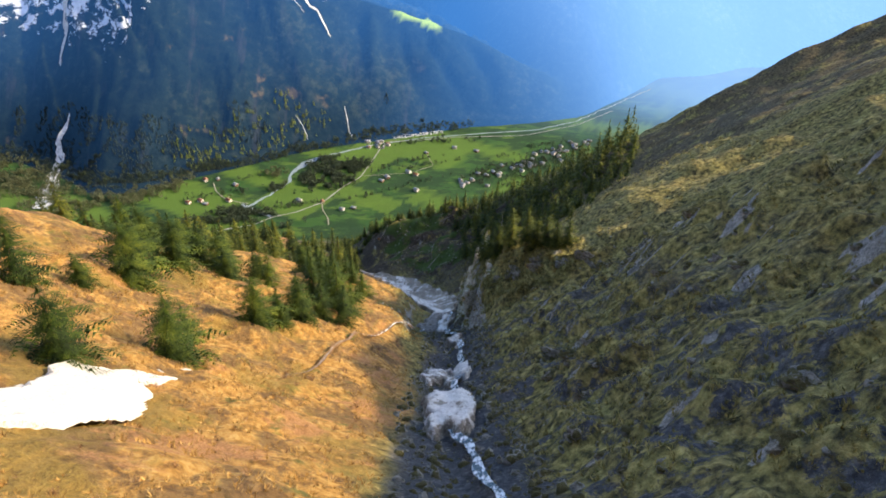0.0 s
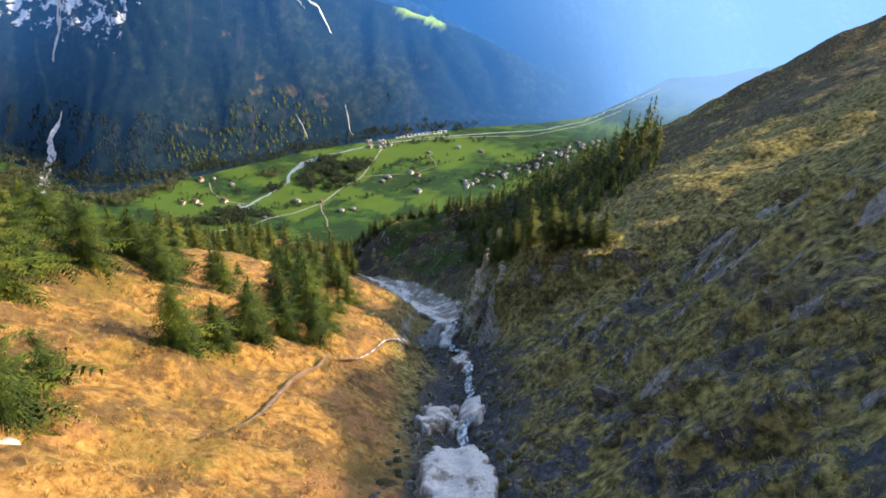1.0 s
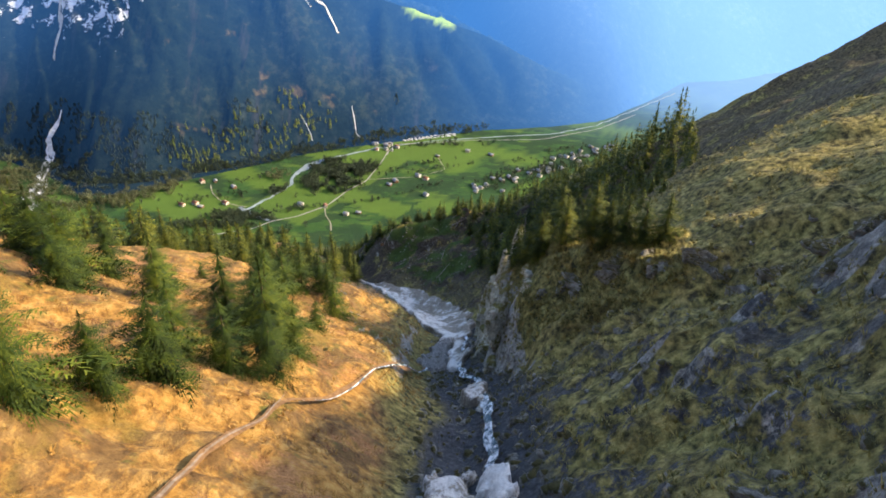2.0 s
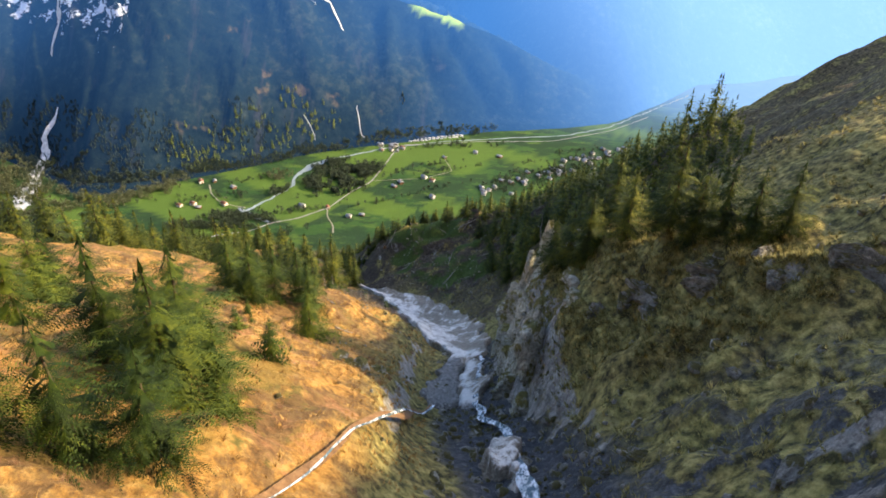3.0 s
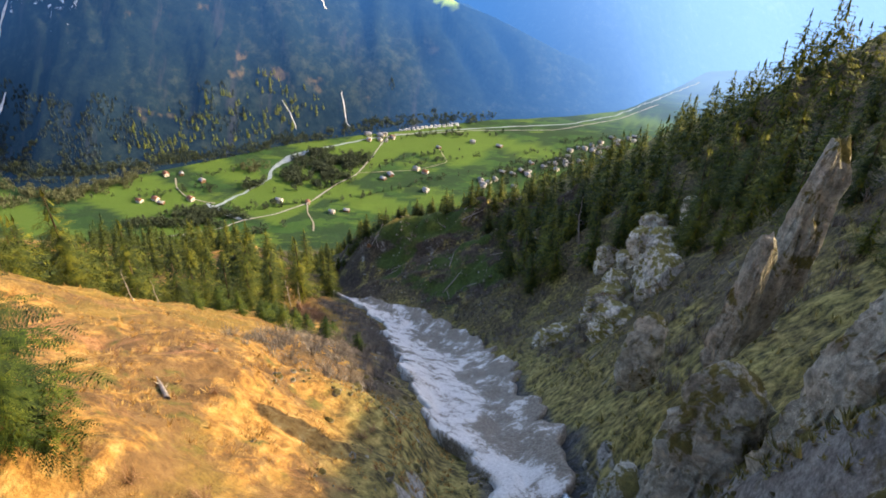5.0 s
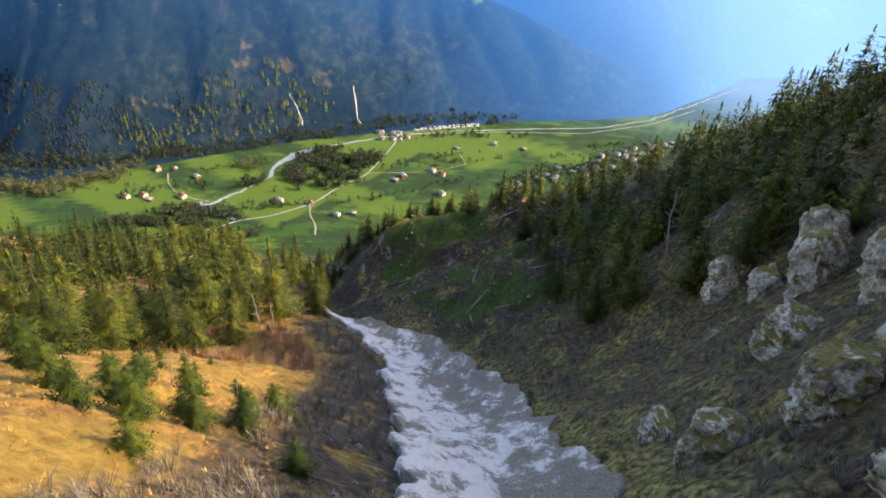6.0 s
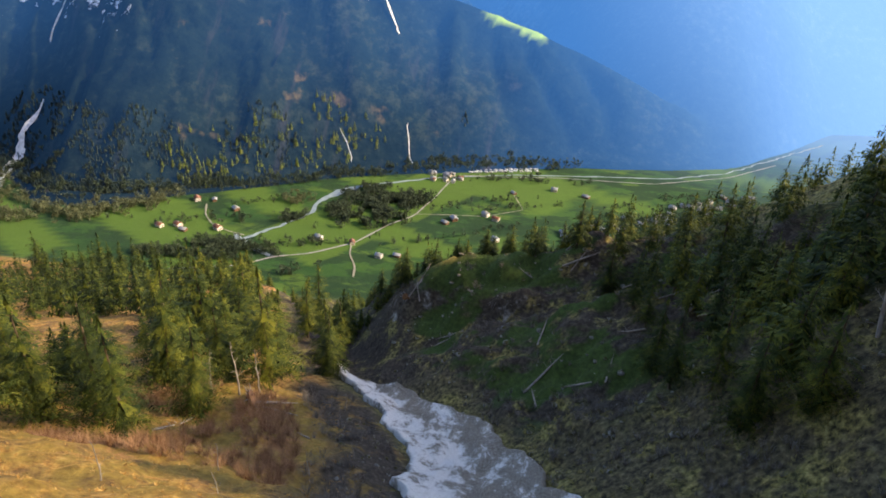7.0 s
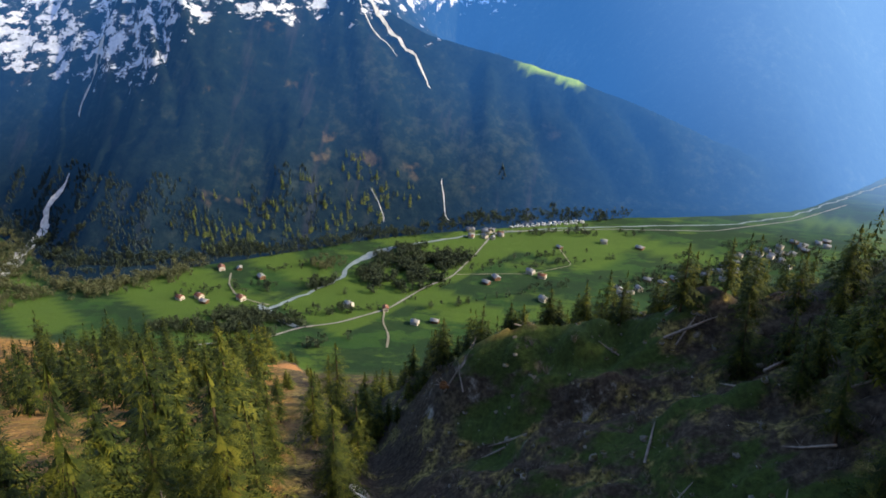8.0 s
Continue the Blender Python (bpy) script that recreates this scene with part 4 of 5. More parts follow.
for x, y, sx, sy, sz in ((25, 160, 2.6, 3.0, 4.6), (27.5, 165, 3.0, 3.0, 5.4), (23.4, 172.6, 2.2, 2.6, 3.4), (24.6, 167, 2.0, 2.6, 2.8), (30, 158, 2.6, 2.6, 4.4), (13.5, 137, 2.6, 3.6, 3.0),
                         (9.4, 139, 2.4, 3.2, 2.4), (16.5, 132, 2.6, 3.4, 3.6), (8.4, 145, 1.6, 2.4, 1.5), (12, 128, 2.2, 3.0, 2.4), (19, 140, 3.0, 3.0, 4), (18, 150, 2.4, 2.8, 2.6), (24, 150, 3, 3, 4)):
    outcrop(CRAGS, x, y, sx * 0.9, sy * 0.95, sz * 1.0, rr.uniform(0, 180), rr, "pale grey limestone crag on the wooded bank", "rock_crag", 0.47, (rr.uniform(-8, 8), rr.uniform(4, 16)))
# rock bands along the rib and on the shaded slope
for i in range(34):
    y = rr.uniform(8, 62)
    d = rr.triangular(2.2, 30, 6)
    x = float(axis_x(y)) + d
    s = rr.uniform(0.3, 0.95)
    outcrop(SLATES, x, y, s * rr.uniform(1.0, 1.9), s * rr.uniform(0.6, 1.0), s * rr.uniform(0.4, 0.8), rr.uniform(-30, 40), rr, "dark slate rock showing through the grass", "rock", 0.82)
for i in range(12):
    k = i / 11
    x, y = 8.2 + 12.5 * k + rr.uniform(-1.0, 1.0), 75.2 - 9.4 * k + rr.uniform(-1.2, 0.8)
    outcrop(SLATES, x, y, rr.uniform(0.6, 2.0), rr.uniform(0.5, 1.0), rr.uniform(0.5, 1.1), rr.uniform(-60, 0), rr, "low rock step along the lip of the terrace", "rock_ledge", 0.66)
for i in range(9):
    k = 0.55 + 0.45 * i / 8
    x, y = 13 + 12 * k + rr.uniform(-1, 1), 72.5 - 18 * k + rr.uniform(-1, 1)
    s = rr.uniform(0.8, 1.3)
    outcrop(SLATES, x, y, s * 1.4, s, s * 0.8, rr.uniform(-40, 10), rr, "weathered rock ledge on the rib of the slope", "rock_ledge", 0.72)


def scatter(name, label, category, spots, meshes, mat, kind="stuff", rounded=False):
    """Many small pieces joined into one mesh. spots: x, y, z, scale x, y, z, turn; meshes: vertex and triangle arrays."""
    vs, fs, ns, off = [], [], [], 0
    for i, (x, y, z, sx, sy, sz, a) in enumerate(spots):
        v, f = meshes[i % len(meshes)]
        c, s = math.cos(a), math.sin(a)
        vx, vy, vz = v[:, 0] * sx, v[:, 1] * sy, v[:, 2] * sz
        vs.append(np.stack((x + c * vx - s * vy, y + s * vx + c * vy, z + vz), 1))
        fs.append(f + off)
        if rounded:
            away = np.stack((c * vx - s * vy, s * vx + c * vy, 0.3 * np.hypot(vx, vy) + 0.01 * sz), 1)
            ns.append(away / (np.linalg.norm(away, axis=1)[:, None] + 1e-9))
        off += len(v)
    vs, fs = np.concatenate(vs), np.concatenate(fs)
    if rounded:
        fs, normals = leaning(vs, fs, np.concatenate(ns))
        me = outward(mesh_of(name, vs, fs, mat, True), normals)
    else:
        me = mesh_of(name, vs, fs, mat)
    return tagged(new(name, me), label, category, kind=kind)


def arrays(me):
    v = np.empty(len(me.vertices) * 3)
    me.vertices.foreach_get("co", v)
    me.calc_loop_triangles()
    f = np.empty(len(me.loop_triangles) * 3, np.int32)
    me.loop_triangles.foreach_get("vertices", f)
    return v.reshape(-1, 3), f.reshape(-1, 3)


PEBBLES = [arrays(rock_mesh(80 + i, 0.3, 10, 1)) for i in range(6)]


def strewn(n, rng, ylo, yhi, dlo, dhi, smin, smax):
    out = []
    y = rng.uniform(ylo, yhi, n)
    d = rng.uniform(dlo, dhi, n)
    x = axis_x(y) + d
    z = land(x, y)
    s = smin + (smax - smin) * rng.uniform(0, 1, n) ** 3
    t = rng.uniform(0, 6.28, n)
    w = rng.uniform(0.7, 1.4, (n, 2))
    return list(zip(x, y, z, s * w[:, 0], s * w[:, 1], s * 0.7, t))


nr = np.random.RandomState(4)
scatter("scree", "grey scree and boulders strewn over the gully floor", "scree",
        strewn(2300, nr, 8, 104, -3.6, 4.5, 0.07, 0.5) + strewn(700, nr, 100, 200, -16, -6, 0.06, 0.4) + strewn(900, nr, 184, 262, 3, 55, 0.08, 0.6) + strewn(600, nr, 8, 74, 3, 24, 0.06, 0.45)
        + strewn(110, nr, 60, 100, -12, -5, 0.05, 0.28), PEBBLES, MAT_SLATE_ROCK)


# ---- grass tussocks ----
def tussock(seed, blades=10, spread=0.5, tall=0.45):
    r = np.random.RandomState(seed)
    v, f = [], []
    for b in range(blades):
        a = r.uniform(0, 6.28)
        k = r.uniform(0.15, 1)
        bx, by = 0.25 * k * math.cos(a), 0.25 * k * math.sin(a)
        tx, ty = bx + spread * k * math.cos(a), by + spread * k * math.sin(a) - 0.15
        h = tall * r.uniform(0.5, 1.1)
        w = 0.07
        o = len(v)
        v += [(bx - w * math.sin(a), by + w * math.cos(a), -0.1), (bx + w * math.sin(a), by - w * math.cos(a), -0.1), (tx, ty, h)]
        f.append((o, o + 1, o + 2))
    return np.array(v), np.array(f)


def grass_material(name, a, b, c):
    m = material(name, 0.9)
    n = Net(m)
    v = n.math("ADD", n.math("MULTIPLY", n.island(), 0.5), n.math("MULTIPLY", n.noise(0.5, 5), 0.55))
    n.color(n.ramp(v, (0.25, a), (0.5, b), (0.8, c)))
    return m


MAT_STRAW = grass_material("straw_grass", (0.21, 0.11, 0.028), (0.40, 0.235, 0.065), (0.54, 0.37, 0.14))
MAT_TURF = grass_material("shade_grass", (0.07, 0.072, 0.02), (0.22, 0.195, 0.06), (0.40, 0.34, 0.12))
TUFTS = [tussock(i) for i in range(8)]


def tufts(name, label, n, ylo, yhi, dlo, dhi, smin, smax, mat, seed, thin=0.0):
    r = np.random.RandomState(seed)
    y = ylo + (yhi - ylo) * r.uniform(0, 1, n) ** 1.1
    d = dlo + (dhi - dlo) * r.uniform(0, 1, n)
    x = axis_x(y) + d
    keep = fbm(x / 4, y / 4, 3, seed + 1) > thin - 0.6
    x, y = x[keep], y[keep]
    z = land(x, y) - 0.03
    s = r.uniform(smin, smax, len(x))
    t = r.uniform(0, 6.28, len(x))
    return scatter(name, label, "grass", list(zip(x, y, z, s, s, s * r.uniform(0.6, 1.2, len(x)), t)), TUFTS, mat)


tufts("dry_grass", "tufts of straw-coloured dry grass on the sunny bank", 19000, 8, 112, -40, -4, 0.2, 0.5, MAT_STRAW, 11, 0.25)
tufts("lower_dry_grass", "tufts of dry grass on the lower meadow", 10000, 112, 205, -58, -14, 0.18, 0.45, MAT_STRAW, 12, 0.25)
tufts("shaded_grass", "tussocks of dull green grass on the shaded slope", 17000, 8, 80, 3.5, 34, 0.2, 0.6, MAT_TURF, 13, 0.35)
tufts("cliff_grass", "coarse tussocks of grass above the cliff", 8500, 66, 97, 4.6, 16, 0.3, 0.72, MAT_TURF, 16, 0.0)
tufts("lower_shaded_grass", "tussocks of dull grass on the lower shaded bank", 7000, 80, 204, 4, 50, 0.35, 0.9, MAT_TURF, 14, 0.2)


# ---- trees, one by one ----
rng = random.Random(5)
for x, y, h in ((-20.2, 24.6, 5.0), (-18, 31.4, 5.9), (-18.9, 35.5, 3.4), (-16.4, 43.2, 5.8), (-15.4, 46.4, 4.4), (-14.2, 48.8, 5.6), (-10.8, 54.2, 5.2), (-12.9, 53.7, 6.2), (-12, 58, 7.0), (-15.6, 53.1, 5.5),
                (-11, 59.3, 5.2), (-13.2, 59.2, 6.2), (-21.5, 62.7, 6), (-27, 44, 7.2), (-29.2, 34.5, 6.2), (-27.5, 38.2, 3.6), (-30, 50.5, 6.8), (-32.5, 57.5, 6.8),
                (-28.5, 55, 6.5), (-27, 62, 6.0), (-30, 64, 6.2), (-26, 71, 5.2), (-29.5, 70, 6.0), (-24.5, 58, 5.0), (-33, 66, 6.5), (-35, 72, 6.0), (-36, 60, 6.5)):
    plant(BANK, x, y, h, 6, "trees on the sunny bank", rng)
for x, y, h in ((-13.4, 62.0, 6.5), (-12.1, 77.2, 5.6), (-14.6, 64.4, 6.0), (-15.5, 60.2, 6.5), (-11.3, 66.6, 3.3), (-15.5, 72.4, 1.9), (-20.8, 89, 6.6), (-17.3, 92.3, 6.2), (-15.9, 91, 5.6), (-19.3, 90.7, 7.0), (-23, 90, 6.4), (-17.7, 79.7, 1.3), (-18.6, 78.8, 2.0), (-18.8, 82, 1.9),
                (-28.8, 84.7, 2.6), (-22.5, 94, 6.8), (-26, 96, 7.4), (-14.0, 131, 3.0), (-24, 67.5, 5.0)):
    plant(BANK, x, y, h, 6, "trees on the sunny bank", rng)
for x, y, h in ((6.9, 86.2, 5.6), (7.7, 84.3, 6.0), (8.6, 82.6, 6.4), (10.2, 78.6, 6.2), (11.7, 75.4, 6.4), (13.0, 74.8, 5.4), (14.2, 73.9, 5.6), (15.6, 73.0, 5.0), (17.0, 72.2, 5.0), (10.5, 84.5, 6.4), (12.8, 80, 5.4), (15.4, 78.4, 4.4), (13.6, 87, 5.0), (16.4, 84, 4.2)):
    plant(FRONT if y > 86.5 else LOFTY, x, y, h, 10 if y > 86.5 else 6, "trees on the cliff terrace", rng)


def left_front(y):
    return np.interp(y, (95, 108, 121, 150, 165, 190, 200, 211, 222, 250, 300, 345), (-62, -42, -40, -46, -46, -41, -36, -31, -36, -48, -70, -106))


def right_front(y):
    return np.interp(y, (86, 100, 116, 140, 160, 172, 180, 199, 225, 236, 241, 246, 300), (15, 14, 17, 21, 30, 26, 13, 8, 6, 2, -16, -44, -66))


def wood(n, seed, xlo, xhi, ylo, yhi, inside, gap):
    """Places for trees, kept apart by gap metres."""
    r = random.Random(seed)
    cells, out = {}, []
    for _ in range(n):
        x, y = r.uniform(xlo, xhi), r.uniform(ylo, yhi)
        if not inside(x, y):
            continue
        c = (int(x / gap), int(y / gap))
        if any((a, b) in cells and math.dist(cells[a, b], (x, y)) < gap for a in (c[0] - 1, c[0], c[0] + 1) for b in (c[1] - 1, c[1], c[1] + 1)):
            continue
        cells[c] = (x, y)
        out.append((x, y))
    return out


# ovals stretched towards the camera so that the cleared ground comes into view
CLEARINGS = ((-93, 233, 27, 14, 2.43), (-75, 244, 14, 5, 2.23), (-87, 302, 26, 9, 2.05), (-78, 316, 16, 9, 0.0))


def oval(x, y, cx, cy, a, b, turn):
    """Under 1 inside an ellipse with its long axis turned by so many radians."""
    px, py = x - cx, y - cy
    return math.hypot((px * math.cos(turn) + py * math.sin(turn)) / a, (py * math.cos(turn) - px * math.sin(turn)) / b)


def in_left(x, y):
    clear = any(oval(x, y, *c) < 1 for c in CLEARINGS)
    return x < left_front(y) and not clear


def in_right(x, y):
    return right_front(y) < x < np.interp(y, (80, 95, 110, 124, 150, 170, 200, 250, 300), (15, 22, 31, 39, 48, 56, 62, 58, 46)) and math.hypot((x + 21) / 9, (y - 239) / 4) > 1


LEFT_SPOTS = wood(9000, 21, -190, -36, 98, 348, in_left, 6.2)
RIGHT_SPOTS = wood(14000, 22, -60, 110, 84, 300, in_right, 4.1)


def tall_at(y, r):
    return np.interp(y, (95, 130, 165, 200, 300), (7.5, 10, 14, 15.5, 14)) * r.uniform(0.5, 1.28)


FAR_TREES = []
for spots, group, near in ((LEFT_SPOTS, "spruce forest on the sunny side", lambda x, y: 2.2 * (left_front(y) - x) + abs(y - 190) * 0.35),
                           (RIGHT_SPOTS, "spruce forest on the shaded side", lambda x, y: 2.2 * (x - right_front(y)) + max(0, y - 150) * 0.12)):
    spots = sorted(spots, key=lambda p: near(*p))
    for k, (x, y) in enumerate(spots):
        h = tall_at(y, rng) * (1.0 if x < axis_x(y) else float(np.interp(y, (90, 112, 135, 200, 236, 300), (0.45, 0.5, 0.76, 0.8, 0.5, 0.42))))
        if k < 70:
            h = max(h, (0.95 if x < axis_x(y) else float(np.interp(y, (90, 112, 135, 200, 236, 300), (0.4, 0.44, 0.7, 0.72, 0.42, 0.4)))) * float(np.interp(y, (95, 130, 165, 200, 300), (7.5, 10, 14, 15.5, 14))))
        # lower trees on the camera's line of sight to the earth scar
        if abs(x + 38 + 0.51 * (y - 212)) < 8 and y > 206:
            h = min(h, 5.0 if y > 252 else 7.5 if y > 236 else 13.0)
        # trees on the upper slope, shortened to fit the skyline in the camera's view
        if x > right_front(y) + 9:
            h = min(h, 9.0) * float(np.interp(y, (150, 172), (0.72, 1))) if y < 172 else h
        if k < (165 if spots[0][0] < -30 else 120):
            plant(FRONT if k < (48 if spots[0][0] < -30 else 28) else SPRUCES, x, y, h, 10, group, rng)
        else:
            FAR_TREES.append((x, y, h))


def conifer(seed, tiers=10, sides=10):
    """A light conifer: ragged skirts of drooping sprays round a stem, one metre high."""
    r = random.Random(seed)
    v, f = [], []
    for t in range(tiers):
        k = t / tiers
        z1, z0 = 0.2 + 0.8 * (k + 1.35 / tiers), 0.1 + 0.86 * k
        w = 0.21 * (1 - k) ** 0.85 + 0.012
        for s in range(sides):
            a = 6.283 * (s + r.uniform(-0.3, 0.3)) / sides
            g = 0.42 + 0.2 * r.random()
            m = w * r.uniform(0.75, 1.2)
            o = len(v)
            v += [(0.25 * w * math.cos(a - g), 0.25 * w * math.sin(a - g), z1), (0.25 * w * math.cos(a + g), 0.25 * w * math.sin(a + g), z1),
                  (m * math.cos(a), m * math.sin(a), z0 + r.uniform(-0.03, 0.03))]
            o2 = len(v)
            v += [(0.8 * m * math.cos(a - g), 0.8 * m * math.sin(a - g), z0 + 0.05), (0.8 * m * math.cos(a + g), 0.8 * m * math.sin(a + g), z0 + 0.05), (0.1 * w * math.cos(a), 0.1 * w * math.sin(a), z1)]
            f += [(o, o + 2, o + 1), (o2, o2 + 1, o2 + 2)]
    for s in range(3):
        a = 2.094 * s
        o = len(v)
        v += [(0.015 * math.cos(a), 0.015 * math.sin(a), 0), (0.015 * math.cos(a + 2), 0.015 * math.sin(a + 2), 0), (0, 0, 1.03)]
        f.append((o, o + 1, o + 2))
    return np.array(v), np.array(f)


def light_crowns(seeds):
    """Crowns with fewer sprays, one metre high, for the trees that stand far back."""
    out = []
    for k in seeds:
        trunk, crown = tree_meshes(k, 10, 2.5, 0.1, 14, 7, 4, ragged=0.4)
        v, f = arrays(crown)
        out.append((v / 10, f))
        for me in (trunk, crown):
            bpy.data.meshes.remove(me)
    return out


CONIFERS = light_crowns(range(300, 306))
for name, label, side in (("sunny_forest", "dense spruce forest on the sunlit lower slope", -1), ("shaded_forest", "dense dark spruce forest on the shaded slope", 1)):
    scatter(name, label, "forest", [(x, y, land_z(x, y) - 0.3, h * rng.uniform(0.9, 1.25), h * rng.uniform(0.9, 1.25), h, rng.uniform(0, 6.28)) for x, y, h in FAR_TREES
                                    if (x - axis_x(y)) * side > 0], CONIFERS, MAT_SPRUCE, rounded=True)

for i in range(34):
    k = i / 33
    plant(SPRUCES, -48 + 52 * k + rng.uniform(-1.5, 1.5), 247.5 - 5 * k + rng.uniform(-2, 2.5), rng.uniform(4.2, 6.6) * (0.8 + 0.35 * k), 10, "trees along the crest of the fan", rng)
for x, y, h in ((-22.4, 132.4, 3.8), (-20.2, 134.0, 3.6), (-18.6, 136.2, 3.6), (-19.2, 142.6, 3.6), (-24.6, 134.6, 3.7), (-22.8, 138.4, 2.6), (-24.5, 136.5, 2.8), (-20.4, 141, 2.4), (-22.5, 144, 2.0), (-19.6, 146.5, 2.2), (-17.6, 142, 2.0), (-26, 139.5, 2.4), (-29.8, 150.5, 1.6), (-31.5, 150, 1.8), (-33, 151, 1.6), (-28, 151.5, 1.4), (-25.2, 142.5, 2.2), (-27.5, 143.5, 1.8), (-21.6, 135.5, 2.6), (-19.2, 137.4, 2.2), (-18, 149.5, 1.6), (-30.5, 143, 1.8), (-34, 147, 2.0), (-27, 147, 1.2), (-24, 131, 3.2), (-27.5, 134, 3.6), (-20, 128.5, 2.6), (-31, 137, 4), (-22.5, 139, 2.4), (-29, 128, 3)):
    plant(BANK, x, y, h, 6, "trees on the sunny bank", rng)

# conifers on the wall of mountain across the valley
r = np.random.RandomState(9)
spots = []
x = r.uniform(-420, 60, 11000)
u = 1 + 46 * r.uniform(0, 1, 11000) ** 1.7
y = np.interp(x, BASE_X, BASE_Y) + u
z = both(x, y)
keep = (fbm(x / 11, y / 11, 4, 91) > -0.45 + u / 75 + 1.2 * ramp(x, -190, -90)) & (z > 1) & ~((x > -62) & (z > np.interp(x, CREST_X, CREST_Z) - 9))
for a, b, c, s in zip(x[keep], y[keep], z[keep], r.uniform(1.6, 3.4, keep.sum())):
    spots.append((a, b, c - 0.4, s * 1.3, s * 1.3, s, r.uniform(0, 6.28)))
LITE = [conifer(400 + i, 3, 5) for i in range(4)]
scatter("mountain_forest", "dark haze-tinted conifers on the far mountain wall", "forest", spots, LITE, MAT_HAZED)


# ---- valley floor ----
def plain(name, rough, a, b, scale=0.6):
    m = material(name, rough)
    n = Net(m)
    f = n.noise(scale, 6, 0.65)
    n.color(n.ramp(f, (0.3, a), (0.7, b)))
    n.bump(f, 0.4, 0.1)
    return m


MAT_ROAD = plain("road_surface", 0.9, (0.20, 0.20, 0.205), (0.32, 0.315, 0.31))
MAT_TRACK = plain("gravel_track", 0.95, (0.17, 0.175, 0.13), (0.30, 0.29, 0.23))
MAT_RIVER = plain("river_shingle", 0.6, (0.12, 0.165, 0.20), (0.28, 0.34, 0.39), 0.3)
MAT_WALL = plain("house_plaster", 0.9, (0.46, 0.43, 0.39), (0.62, 0.59, 0.55), 1.0)
MAT_TIMBER = plain("house_timber", 0.9, (0.10, 0.06, 0.035), (0.22, 0.13, 0.075), 1.5)
MAT_ROOF = plain("red_roof", 0.85, (0.15, 0.065, 0.045), (0.27, 0.13, 0.09), 1.2)
MAT_SLATE = plain("grey_roof", 0.7, (0.20, 0.21, 0.23), (0.36, 0.37, 0.40), 1.2)
MAT_GLASS = material("window_glass", 0.08)
MAT_GLASS.node_tree.nodes["Principled BSDF"].inputs["Base Color"].default_value = (0.03, 0.04, 0.05, 1)
MAT_WHITE = plain("caravan_white", 0.5, (0.46, 0.48, 0.50), (0.64, 0.66, 0.68), 2.0)

ribbon("river", "pale shingle river winding along the valley floor", "river", ((-152, 372), (-139, 399), (-130, 414), (-121, 432), (-122, 450), (-116, 466), (-103, 480), (-64, 506), (-20, 525), (40, 541), (82, 551), (120, 573), (154, 606), (222, 676)),
       (1.5, 2.0, 1.6, 1.8, 3.0, 6, 2.6, 1.4, 1.2, 1.3, 1.2, 1.2, 1.2, 1.4), MAT_RIVER, 0.25, 21, 1.2, step=3.0)
ribbon("river_arm", "pale shingle arm of the river beside the road", "river", ((-148, 398), (-140, 392), (-128, 384), (-121, 381)), (2, 2.4, 2.4, 1.6), MAT_RIVER, 0.30, 23, 0.8, step=2.0)
ribbon("road", "pale country road crossing the valley", "road", ((-160, 358), (-131, 370), (-121, 381), (-106, 388.5), (-89, 405), (-78, 430), (-67.5, 445), (-61, 475), (-57, 500), (-52, 514)), [1.0] * 10, MAT_ROAD, 0.35, 25, 0, step=2.5)
ribbon("road_east", "pale road running along the foot of the mountain", "road", ((-52, 514), (-30, 518), (10, 529), (70, 537), (124, 567), (166, 607)), [0.8] * 6, MAT_ROAD, 0.35, 27, 0, step=4)
ribbon("farm_track", "gravel farm track between green fields", "track", ((-90, 403), (-88, 393), (-82, 382), (-80, 372)), [0.8] * 4, MAT_TRACK, 0.35, 29, 0, step=2)
ribbon("farm_track", "gravel farm track between green fields", "track", ((-178, 428), (-172, 415), (-163, 405), (-152, 400), (-142, 398)), [0.8] * 5, MAT_TRACK, 0.35, 31, 0, step=2)
ribbon("farm_track", "gravel farm track between green fields", "track", ((-67, 447), (-46, 452), (-30, 455), (-10, 470), (-17, 492)), [0.5] * 5, MAT_TRACK, 0.35, 33, 0, step=2)


def box(x0, x1, y0, y1, z0, z1):
    v = [(x, y, z) for x in (x0, x1) for y in (y0, y1) for z in (z0, z1)]
    f = [(0, 1, 3, 2), (4, 6, 7, 5), (0, 4, 5, 1), (2, 3, 7, 6), (0, 2, 6, 4), (1, 5, 7, 3)]
    return v, f


